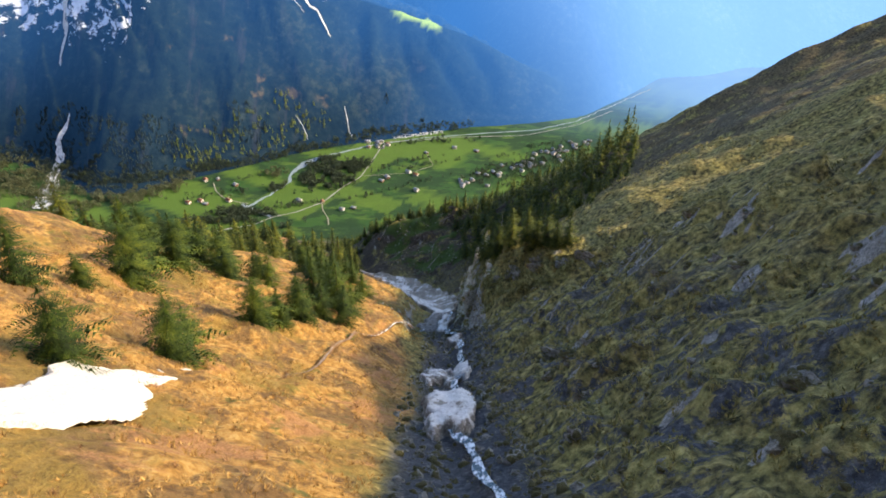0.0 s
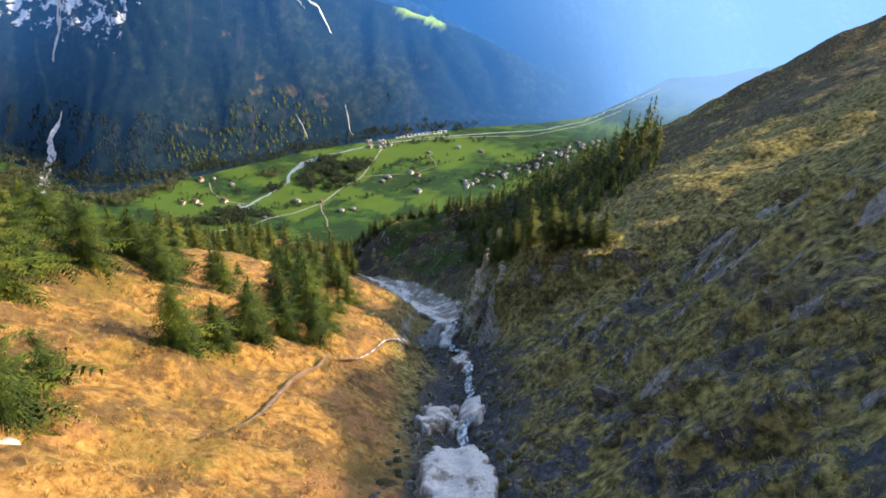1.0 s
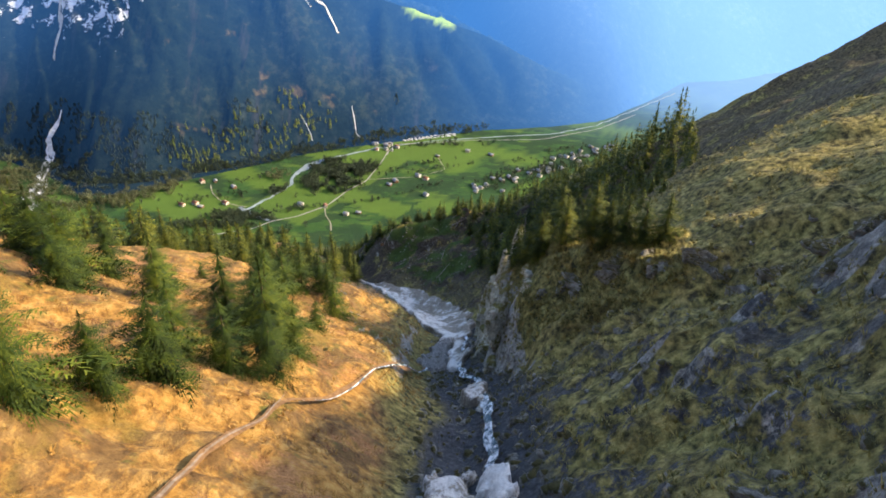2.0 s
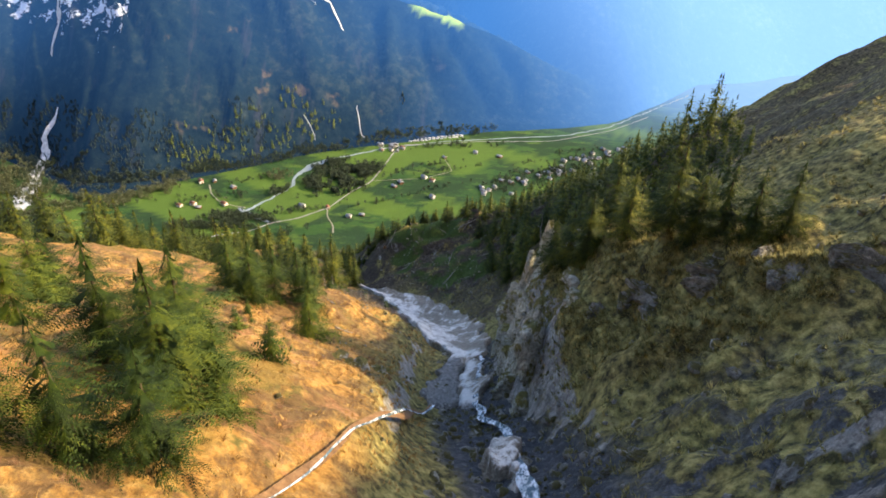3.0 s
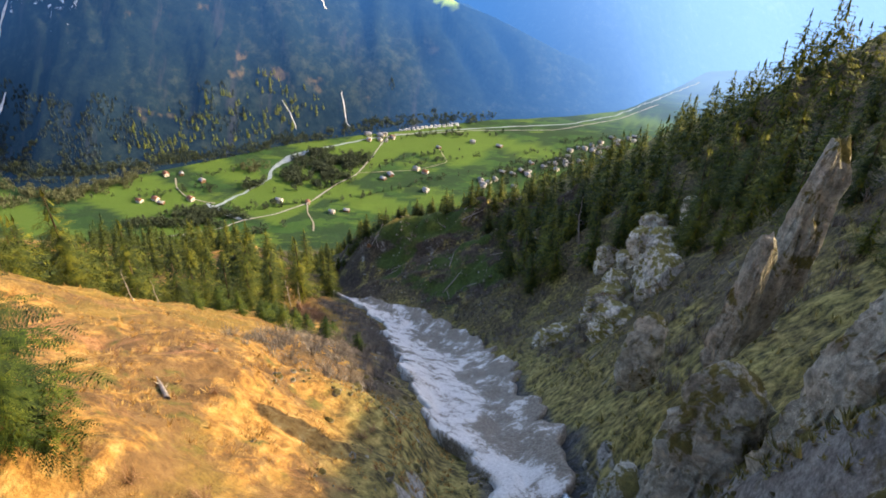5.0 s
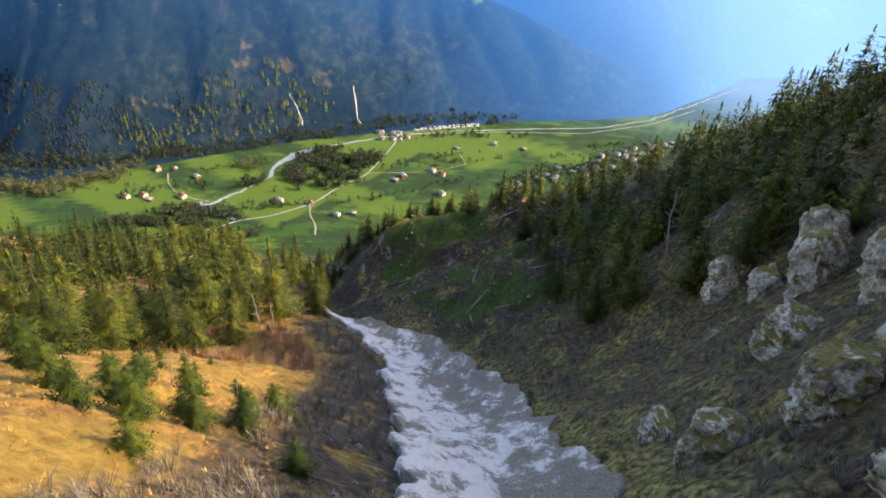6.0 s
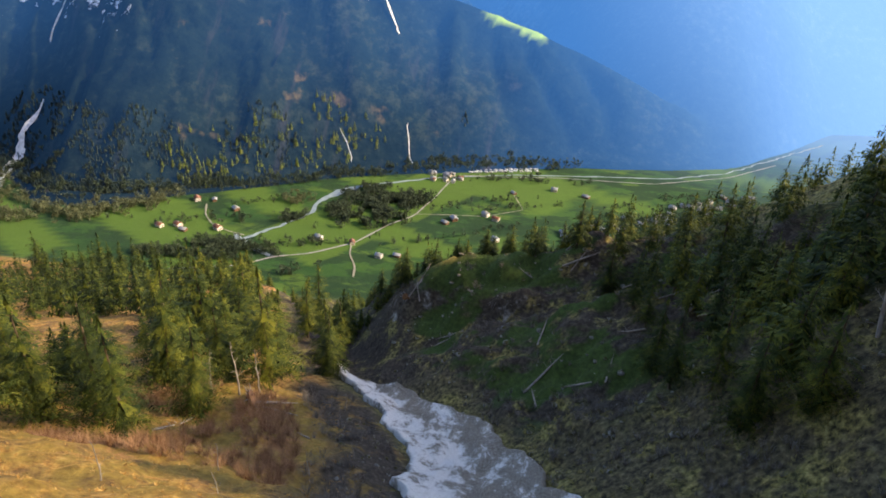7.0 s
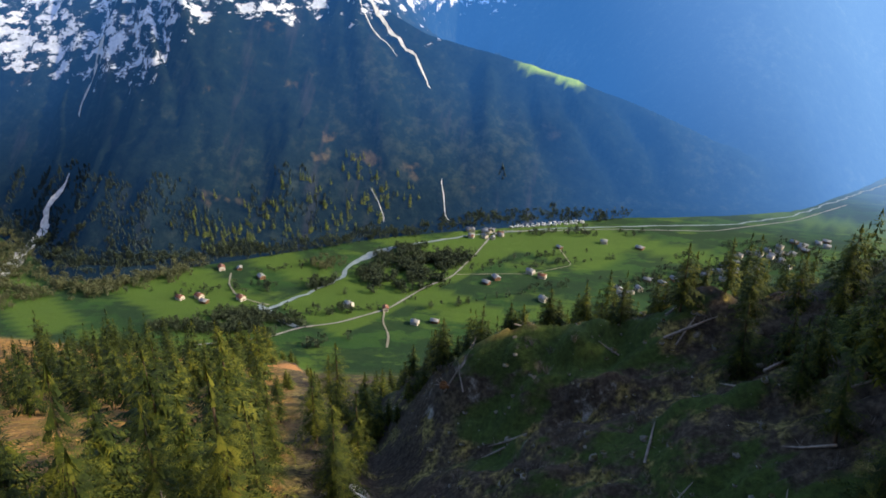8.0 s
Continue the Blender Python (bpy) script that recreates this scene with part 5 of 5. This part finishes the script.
def house(label, w, l, h, pitch, wall_mat, roof_mat, category="house"):
    """A gabled house, its ridge along y: walls, roof with eaves, chimney, windows and a door."""
    ob = new("house")
    top = h + w / 2 * pitch
    v = [(-w / 2, -l / 2, -0.5), (w / 2, -l / 2, -0.5), (w / 2, l / 2, -0.5), (-w / 2, l / 2, -0.5),
         (-w / 2, -l / 2, h), (w / 2, -l / 2, h), (w / 2, l / 2, h), (-w / 2, l / 2, h), (0, -l / 2, top), (0, l / 2, top)]
    bm = bmesh.new()
    vs = [bm.verts.new(c) for c in v]
    for f in ((0, 1, 5, 8, 4), (2, 3, 7, 9, 6), (1, 2, 6, 5), (3, 0, 4, 7), (4, 8, 9, 7), (8, 5, 6, 9)):
        bm.faces.new([vs[i] for i in f])
    me = bpy.data.meshes.new("wall")
    bm.to_mesh(me)
    bm.free()
    me.materials.append(wall_mat)
    under("wall", me, ob)
    e, t = 0.7, 0.22
    rv, rf = [], []
    for sgn in (-1, 1):
        o = len(rv)
        for y in (-l / 2 - e, l / 2 + e):
            for k, (px, pz) in enumerate(((0, top + 0.05), (sgn * (w / 2 + e), h - e * pitch + 0.05))):
                rv += [(px, y, pz), (px, y, pz + t)]
        rf += [(o + 1, o + 3, o + 7, o + 5), (o, o + 4, o + 6, o + 2), (o + 2, o + 6, o + 7, o + 3), (o, o + 2, o + 3, o + 1), (o + 4, o + 5, o + 7, o + 6)]
    under("roof", mesh_of("roof", rv, rf, roof_mat), ob)
    cv, cf = box(-0.3 + w * 0.15, 0.3 + w * 0.15, -0.3, 0.3, h + 0.3, top + 0.7)
    under("chimney", mesh_of("chimney", cv, cf, wall_mat), ob)
    for sx in (-1, 1):
        for k in range(3):
            yy = -l / 2 + l * (k + 0.5) / 3
            wv, wf = box(sx * (w / 2 - 0.04), sx * (w / 2 + 0.04), yy - 0.45, yy + 0.45, 1.0, 2.1)
            under("window", mesh_of("window", wv, wf, MAT_GLASS), ob)
    for k in (-1, 1):
        wv, wf = box(k * w * 0.22 - 0.45, k * w * 0.22 + 0.45, -l / 2 - 0.04, -l / 2 + 0.04, 1.2, 2.3)
        under("window", mesh_of("window", wv, wf, MAT_GLASS), ob)
    dv, df = box(-0.5, 0.5, -l / 2 - 0.05, -l / 2 + 0.03, 0, 2.0)
    under("door", mesh_of("door", dv, df, MAT_TIMBER), ob)
    return tagged(ob, label, category)


HOUSES = [house("white farmhouse with a red tiled gable roof", 6.5, 9, 4.0, 0.55, MAT_WALL, MAT_ROOF),
          house("timber barn with a weathered grey roof", 6, 8.5, 3.2, 0.5, MAT_TIMBER, MAT_SLATE, "barn"),
          house("white house with a pale grey roof", 6, 8, 4.2, 0.6, MAT_WALL, MAT_SLATE)]


def put(src, x, y, turn, s=1.0, group="houses in the valley"):
    ob = copy_thing(src, pose(x, y, land_z(x, y), 0, 0, turn))
    ob.scale = (s, s, s)
    return tagged(ob, group=group)


hr = random.Random(3)
for x, y, k, turn in ((-186, 396, 0, 70), (-178, 399, 0, 65), (-173, 395, 1, 80), (-158, 401, 0, 60), (-185, 431, 0, 40), (-176, 433, 1, 30), (-90, 404, 0, 20), (-107, 404, 2, 70), (-74, 394, 2, 75), (-66, 397, 1, 80),
                      (-46, 446, 1, 30), (-50, 440, 1, 60), (-30, 456, 2, 60), (-24, 452, 0, 70), (-22, 426, 2, 50), (-17, 493, 1, 40), (7, 505, 2, 80), (26, 500, 1, 60), (12, 445, 1, 20), (-160, 425, 1, 50)):
    put(HOUSES[k], x, y, turn, hr.uniform(0.36, 0.48))
# village on the near side of the valley
for i in range(46):
    k = hr.random()
    x, y = 18 + 112 * k + hr.uniform(-12, 12), 437 + 92 * k + hr.uniform(-9, 9)
    put(HOUSES[hr.choice((2, 2, 2, 1))], x, y, hr.uniform(20, 80), hr.uniform(0.34, 0.46), "houses in the village")
# hamlet and caravans by the river
for i in range(14):
    put(HOUSES[hr.choice((2, 0, 2))], -62 + hr.uniform(-9, 12), 507 + hr.uniform(-7, 7), hr.uniform(0, 90), hr.uniform(0.32, 0.45), "houses by the river")


def caravan():
    ob = new("caravan")
    v, f = [], []
    prof = ((-2.2, 0.5), (-2.3, 1.4), (-1.9, 2.4), (1.9, 2.4), (2.3, 1.5), (2.2, 0.5))
    for x in (-1.05, 1.05):
        v += [(x, y, z) for y, z in prof]
    f4 = [(i, (i + 1) % 6, 6 + (i + 1) % 6, 6 + i) for i in range(6)]
    bm = bmesh.new()
    vs = [bm.verts.new(c) for c in v]
    for q in f4 + [(5, 4, 3, 2, 1, 0), (6, 7, 8, 9, 10, 11)]:
        bm.faces.new([vs[i] for i in q])
    me = bpy.data.meshes.new("body")
    bm.to_mesh(me)
    bm.free()
    me.materials.append(MAT_WHITE)
    under("body", me, ob)
    for sx in (-1, 1):
        wv, wf = box(sx * 1.03, sx * 1.08, -1.0, 1.0, 1.3, 1.9)
        under("window", mesh_of("window", wv, wf, MAT_GLASS), ob)
        wv, wf = box(sx * 0.85, sx * 1.05, -0.35, 0.35, 0.0, 0.65)
        under("wheel", mesh_of("wheel", wv, wf, MAT_TIMBER), ob)
    return tagged(ob, "white caravan parked on a riverside campsite", "caravan")


CARAVAN = caravan()
for i in range(54):
    row, col = divmod(i, 14)
    put(CARAVAN, -47 + col * 3.2 + hr.uniform(-0.6, 0.6), 521 + row * 3.6 + col * 1.25 + hr.uniform(-0.6, 0.6), 70 + hr.uniform(-14, 14), 0.55, "caravans on the campsite").scale.z = 0.36


# broad-leaved woods along the river
def bushy(seed, lumps=4, leaves=11):
    r = np.random.RandomState(seed)
    v, f = [], []
    for k in range(lumps):
        c = r.normal(size=3) * (0.28, 0.28, 0.2) + (0, 0, 0.62)
        for q in range(leaves):
            d = r.normal(size=3)
            d /= np.linalg.norm(d)
            p = c + d * 0.24
            a, b = r.normal(size=3) * 0.16, r.normal(size=3) * 0.16
            o = len(v)
            v += [p, p + a, p + b]
            f.append((o, o + 1, o + 2))
    for s in range(3):
        a = 2.094 * s
        o = len(v)
        v += [(0.04 * math.cos(a), 0.04 * math.sin(a), 0), (0.04 * math.cos(a + 2), 0.04 * math.sin(a + 2), 0), (0, 0, 0.7)]
        f.append((o, o + 1, o + 2))
    return np.array(v, float), np.array(f)


BUSHY = [bushy(500 + i) for i in range(6)]
MAT_RIVERWOOD = leaf_material("riverside_leaves", (0.018, 0.031, 0.022), (0.042, 0.060, 0.036), (0.09, 0.115, 0.06))
MAT_BROWN = leaf_material("budding_trees", (0.040, 0.050, 0.028), (0.080, 0.092, 0.048), (0.14, 0.155, 0.075))


def grove(name, label, blobs, n, hmin, hmax, mat, seed, kinds=None):
    r = np.random.RandomState(seed)
    out = []
    for cx, cy, ax, ay, turn in blobs:
        k = int(n * ax * ay / sum(b[2] * b[3] for b in blobs))
        a, q = r.uniform(0, 6.283, k), 1.15 * r.uniform(0, 1, k) ** 0.75
        px, py = ax * q * np.cos(a), ay * q * np.sin(a)
        x, y = cx + px * math.cos(turn) - py * math.sin(turn), cy + px * math.sin(turn) + py * math.cos(turn)
        near = fbm(x / 9, y / 7, 3, seed + 30) > -0.4
        x, y = x[near], y[near]
        k, z = len(x), both(x, y)
        s = r.uniform(hmin, hmax, k)
        out += list(zip(x, y, z - 0.2, s * 0.8, s * 0.8, s, r.uniform(0, 6.28, k)))
    return scatter(name, label, "wood", out, kinds or BUSHY, mat, rounded=kinds is not None)


grove("riverside_wood", "dark riverside wood on the valley floor", ((-92, 450, 24, 13, 0.75), (-78, 462, 18, 11, 0.8), (-86, 434, 18, 9, 0.7), (-102, 470, 14, 6, 0.7), (-128, 424, 8, 4, 0.9)), 1500, 2, 4.2, MAT_RIVERWOOD, 1)
grove("alder_wood", "grey-green thicket below the farm", ((-147, 383, 22, 10, 0.35), (-128, 378, 12, 6, 0.4), (-166, 374, 16, 5, 0.3), (-105, 372, 8, 3, 0.5), (-150, 372, 8, 3, 0.3)), 900, 1.6, 3.6, MAT_RIVERWOOD, 2)
grove("budding_wood", "brownish budding trees at the foot of the mountain", ((-222, 405, 22, 9, 0.4), (-205, 424, 16, 7, 0.8), (-250, 394, 26, 11, 0.1), (-285, 396, 22, 16, 0.1), (-320, 415, 26, 22, 0.1), (-360, 430, 40, 24, 0.0), (-272, 374, 24, 8, 0.1), (-133, 446, 9, 6, 0.8)), 2000, 2, 4, MAT_BROWN, 3)
grove("field_trees", "scattered green trees along lanes and houses", ((-170, 410, 26, 3, 0.5), (-30, 515, 30, 4, 0.35), (10, 520, 24, 5, 0.2), (70, 480, 55, 24, 0.68), (-112, 400, 14, 2, 0.2), (-150, 415, 14, 2, 0.8), (-75, 425, 26, 1.5, 1.0), (-40, 470, 40, 1.5, 0.5), (-20, 440, 40, 1.5, 0.6), (-100, 420, 20, 1.5, 0.3), (-190, 410, 30, 2, 0.5), (-150, 440, 26, 2, 0.6), (-20, 470, 40, 2, 0.4), (30, 460, 30, 3, 0.6), (-115, 395, 26, 2.5, 0.45), (-60, 415, 20, 2, 0.5)), 800, 1.4, 3.6, MAT_RIVERWOOD, 4)
# fresh green brightened so that the sunlight on these trees is in their colour
MAT_SUNLIT_SPRING = leaf_material("sunlit_spring_leaves", (0.020, 0.040, 0.014), (0.085, 0.130, 0.024), (0.26, 0.28, 0.04))
grove("spring_wood", "fresh green trees in a painted sunlit tone on the lower mountain wall", ((-188, 462, 26, 14, 0.6), (-150, 492, 34, 13, 0.7), (-120, 512, 18, 8, 0.6), (-205, 450, 16, 9, 0.3), (-140, 515, 16, 8, 0.7)), 260, 3.5, 7.0, MAT_SUNLIT_SPRING, 5, [(v * (1.15, 1.15, 1), f) for v, f in CONIFERS])
grove("foot_wood", "dark green trees along the foot of the mountain wall", [(float(x), float(np.interp(x, BASE_X, BASE_Y)) + 4, 18, 5, 0.55) for x in range(-300, 20, 22)], 1100, 1.6, 3.6, MAT_RIVERWOOD, 6)


# ---- falling water and snow gullies on the mountain ----
def fall(name, label, pts, widths, mat, seed, lift=0.9, category="waterfall"):
    return ribbon(name, label, category, pts, widths, mat, lift, seed, 2.2, "structure", 2.0, 1.5)


MAT_FALL = plain("white_water", 0.6, (0.30, 0.33, 0.37), (0.70, 0.73, 0.76), 0.5)
fall("waterfall", "tall white waterfall spreading over a cliff foot", ((-302, 473), (-305, 463), (-306, 453), (-301, 432), (-292, 400), (-284, 379)), (1.2, 4, 6, 7.5, 10, 13), MAT_FALL, 41)
fall("waterfall", "thin white waterfall on the dark mountain wall", ((-92, 532), (-90, 526), (-87, 519), (-85, 514)), (0.25, 0.7, 0.4, 0.25), MAT_FALL, 43)
fall("waterfall", "short white cascade low on the mountain", ((-128, 512), (-124, 506), (-118, 500)), (0.2, 0.5, 0.3), MAT_FALL, 44)
fall("snow_gully", "steep snow gully running down the mountain", ((-172, 620), (-160, 602), (-146, 592), (-132, 586), (-118, 578), (-107, 571)), (4.0, 3.4, 2.6, 2.0, 1.4, 0.6), MAT_FALL, 45, category="snow")
fall("snow_gully", "narrow snow chute above the tall waterfall", ((-321, 548), (-322, 537), (-318, 522), (-320, 511)), (4, 5, 3.5, 2), MAT_FALL, 49, category="snow")
fall("snow_gully", "side branch of a snow gully on the mountain", ((-160, 590), (-148, 582), (-136, 577), (-128, 573)), (0.9, 0.8, 0.6, 0.3), MAT_FALL, 47, category="snow")


# ---- dead wood, shrubs and washed-out timber ----
def cone(v, f, a, b, ra, rb, sides=5):
    a, b = Vector(a), Vector(b)
    q = (b - a).to_track_quat("Z", "Y")
    o = len(v)
    for p, r in ((a, ra), (b, rb)):
        for s in range(sides):
            v.append(tuple(p + q @ Vector((r * math.cos(6.283 * s / sides), r * math.sin(6.283 * s / sides), 0))))
    for s in range(sides):
        t = (s + 1) % sides
        f.append((o + s, o + t, o + sides + t, o + sides + s))


def dead_tree(x, y, h, seed, label="bare grey dead tree trunk with stub branches", tilt=4):
    r = random.Random(seed)
    ob = new("dead_tree")
    v, f = [], []
    pts = [Vector((0, 0, -0.4))]
    for k in range(5):
        pts.append(pts[-1] + Vector((r.uniform(-0.03, 0.03) * h, r.uniform(-0.03, 0.03) * h, (h + 0.4) / 5)))
    for k in range(5):
        cone(v, f, pts[k], pts[k + 1], 0.018 * h * (1 - k / 5.5) + 0.01, 0.018 * h * (1 - (k + 1) / 5.5) + 0.01, 7)
    under("trunk", mesh_of("trunk", v, f, MAT_DEADWOOD, True), ob)
    for k in range(9):
        v, f = [], []
        q = 0.3 + 0.68 * k / 8
        i = min(4, int(q * 5))
        p = pts[i].lerp(pts[i + 1], q * 5 - i)
        a = r.uniform(0, 6.28)
        n = h * 0.16 * (1.15 - q) + 0.15
        tip = p + Vector((math.cos(a) * n, math.sin(a) * n, n * r.uniform(-0.2, 0.6)))
        cone(v, f, p, tip, 0.006 * h, 0.003, 4)
        cone(v, f, p.lerp(tip, 0.55), p.lerp(tip, 0.6) + Vector((r.uniform(-0.3, 0.3) * n, r.uniform(-0.3, 0.3) * n, 0.3 * n)), 0.004 * h, 0.002, 4)
        under("branch", mesh_of("branch", v, f, MAT_DEADWOOD, True), ob)
    ob.matrix_basis = pose(x, y, land_z(x, y), r.uniform(-tilt, tilt), r.uniform(-tilt, tilt), r.uniform(0, 360))
    return tagged(ob, label, "dead tree", "bare dead trees")


for i, (x, y, h) in enumerate(((20.9, 186.7, 11), (-41.5, 196, 8), (-39.4, 197.5, 6.5), (-44.5, 194.5, 7), (-30, 171, 2.6), (-27, 166, 2.4), (-25.5, 178, 2.8), (-24, 190, 3), (-23, 184, 2.2), (-21.5, 160, 2.6), (-19.5, 152, 2.4),
                               (-29, 200, 3), (-28.4, 196, 2.4), (-48, 186, 3.5), (-17, 143, 2.2), (-33, 163, 3.2), (-24.2, 139, 2.6), (-21.5, 142, 2.2), (-18.8, 144.2, 2.4), (-22, 147.5, 1.8), (-38.5, 133, 5), (-36.5, 134, 4))):
    dead_tree(x, y, h, 900 + i)


def twigs(seed, n=22):
    r = np.random.RandomState(seed)
    v, f = [], []
    for k in range(n):
        a, e = r.uniform(0, 6.28), r.uniform(0.1, 0.75)
        l = r.uniform(0.5, 1.0)
        d = np.array((math.cos(a) * math.sin(e), math.sin(a) * math.sin(e), math.cos(e)))
        s = np.array((-math.sin(a), math.cos(a), 0)) * 0.018
        b = np.array((math.cos(a), math.sin(a), 0)) * 0.08
        for p, q, w in ((b, b + d * l, 1.0), (b + d * l * 0.45, b + d * l * 0.5 + r.normal(size=3) * 0.22 + (0, 0, 0.2), 0.7), (b + d * l * 0.6, b + d * l * 0.7 + r.normal(size=3) * 0.2 + (0, 0, 0.2), 0.6)):
            o = len(v)
            v += [p - s * w, p + s * w, q]
            f.append((o, o + 1, o + 2))
    return np.array(v), np.array(f)


TWIGS = [twigs(700 + i) for i in range(6)]
MAT_TWIG_RED = grass_material("red_brown_twigs", (0.13, 0.065, 0.035), (0.27, 0.15, 0.08), (0.40, 0.25, 0.14))
MAT_TWIG_GREY = grass_material("grey_twigs", (0.07, 0.06, 0.05), (0.15, 0.13, 0.11), (0.28, 0.25, 0.22))


def shrubs(name, label, n, ylo, yhi, dlo, dhi, smin, smax, mat, seed):
    r = np.random.RandomState(seed)
    y, d = r.uniform(ylo, yhi, n), r.uniform(dlo, dhi, n)
    x = axis_x(y) + d
    keep = fbm(x / 6, y / 6, 3, seed) > -0.2
    x, y = x[keep], y[keep]
    s = r.uniform(smin, smax, len(x))
    return scatter(name, label, "shrub", list(zip(x, y, land(x, y) - 0.05, s, s, s, r.uniform(0, 6.28, len(x)))), TWIGS, mat)


shrubs("bare_shrubs", "leafless red-brown shrubs at the edge of the forest", 800, 172, 197, -44, -20, 0.9, 2.1, MAT_TWIG_RED, 1)
shrubs("grey_shrubs", "leafless grey shrubs on the bank beside the snow", 620, 106, 205, -19, -9.5, 0.7, 1.7, MAT_TWIG_GREY, 2)
shrubs("bank_shrubs", "scattered brown shrubs on the dry bank", 900, 8, 104, -36, -6, 0.3, 0.75, MAT_TWIG_RED, 3)
shrubs("fan_shrubs", "tangled grey brush on the washed-out fan", 700, 200, 266, 8, 60, 0.6, 1.6, MAT_TWIG_GREY, 4)
shrubs("snowside_brush", "leafless brush on the shaded bank above the snow", 900, 104, 205, 7, 22, 0.6, 1.6, MAT_TWIG_GREY, 6)


def fallen_log(x, y, length, turn, seed, label="fallen grey tree trunk lying on the slope"):
    r = random.Random(seed)
    ob = new("fallen_log")
    v, f = [], []
    e = Vector((math.cos(turn), math.sin(turn), 0)) * length / 2
    a, b = Vector((x, y, 0)) - e, Vector((x, y, 0)) + e
    a.z, b.z = land_z(a.x, a.y) + 0.12, land_z(b.x, b.y) + 0.12
    mid = (a + b) / 2
    up = max(0, land_z(mid.x, mid.y) + 0.1 - mid.z)
    a.z, b.z = a.z + up, b.z + up
    cone(v, f, a - mid, (b - mid) * 0.2, 0.022 * length + 0.05, 0.018 * length + 0.04, 8)
    cone(v, f, (b - mid) * 0.2, b - mid, 0.018 * length + 0.04, 0.03, 8)
    under("stem", mesh_of("stem", v, f, MAT_DEADWOOD, True), ob)
    for k in range(5):
        v, f = [], []
        p = (a - mid).lerp(b - mid, r.uniform(0.3, 0.95))
        cone(v, f, p, p + Vector((r.uniform(-1, 1), r.uniform(-1, 1), r.uniform(0.2, 1.0))) * 0.16 * length, 0.03, 0.006, 4)
        under("branch", mesh_of("branch", v, f, MAT_DEADWOOD, True), ob)
    ob.location = mid
    return tagged(ob, label, "log", "fallen logs")


lr = random.Random(8)
for i in range(26):
    y = lr.uniform(205, 262)
    fallen_log(float(axis_x(y)) + lr.uniform(10, 52), y, lr.uniform(2.5, 6), lr.uniform(0, 3.1), 950 + i)
for i, (x, y, l, t) in enumerate(((-36.2, 195.2, 5.5, 0.7), (-35, 193.5, 4, 0.3), (-30, 188, 3, 2.4), (-44, 186, 5, 1.2), (-15.5, 97, 2.4, 2.2), (-12, 88, 1.8, 0.6), (-27, 236.5, 3.5, 0.4), (-25.6, 237.2, 3, 1.0), (-26.4, 235.8, 3, 2.0))):
    fallen_log(x, y, l, t, 980 + i, "fallen sun-bleached tree trunk lying on the slope")


def root_plate(x, y, size, turn, seed):
    """The upturned root disc of a blown-down tree."""
    r = random.Random(seed)
    ob = new("root_plate")
    me = rock_mesh(seed, 0.45, 6, 3)
    me.materials.clear()
    me.materials.append(plain("root_soil", 0.95, (0.12, 0.06, 0.025), (0.36, 0.19, 0.09), 2.0))
    disc = under("soil_disc", me, ob)
    disc.matrix_basis = Matrix.Diagonal((size * 0.32, size, size * 0.85, 1))
    for k in range(12):
        v, f = [], []
        a = 6.283 * k / 12 + r.uniform(-0.2, 0.2)
        d = Vector((r.uniform(-0.3, 0.3), math.cos(a), math.sin(a)))
        cone(v, f, d * size * 0.6, d * size * r.uniform(1.1, 1.5) + Vector((r.uniform(-0.3, 0.3), 0, 0)), 0.09, 0.015, 5)
        under("root", mesh_of("root", v, f, MAT_DEADWOOD, True), ob)
    ob.matrix_basis = pose(x, y, land_z(x, y) + size * 0.6, 0, -18, turn)
    return tagged(ob, "upturned root plate of a fallen tree", "root plate")


root_plate(-38.6, 193.4, 1.5, 30, 71)
root_plate(-28.6, 236.2, 1.1, 80, 72)


# the patterns that were copied are no longer needed
for pattern in SPRUCES + FRONT + GRAND + LOFTY + SAPLINGS + BANK + HOUSES + [CARAVAN]:
    for o in (*pattern.children_recursive, pattern):
        bpy.data.objects.remove(o)
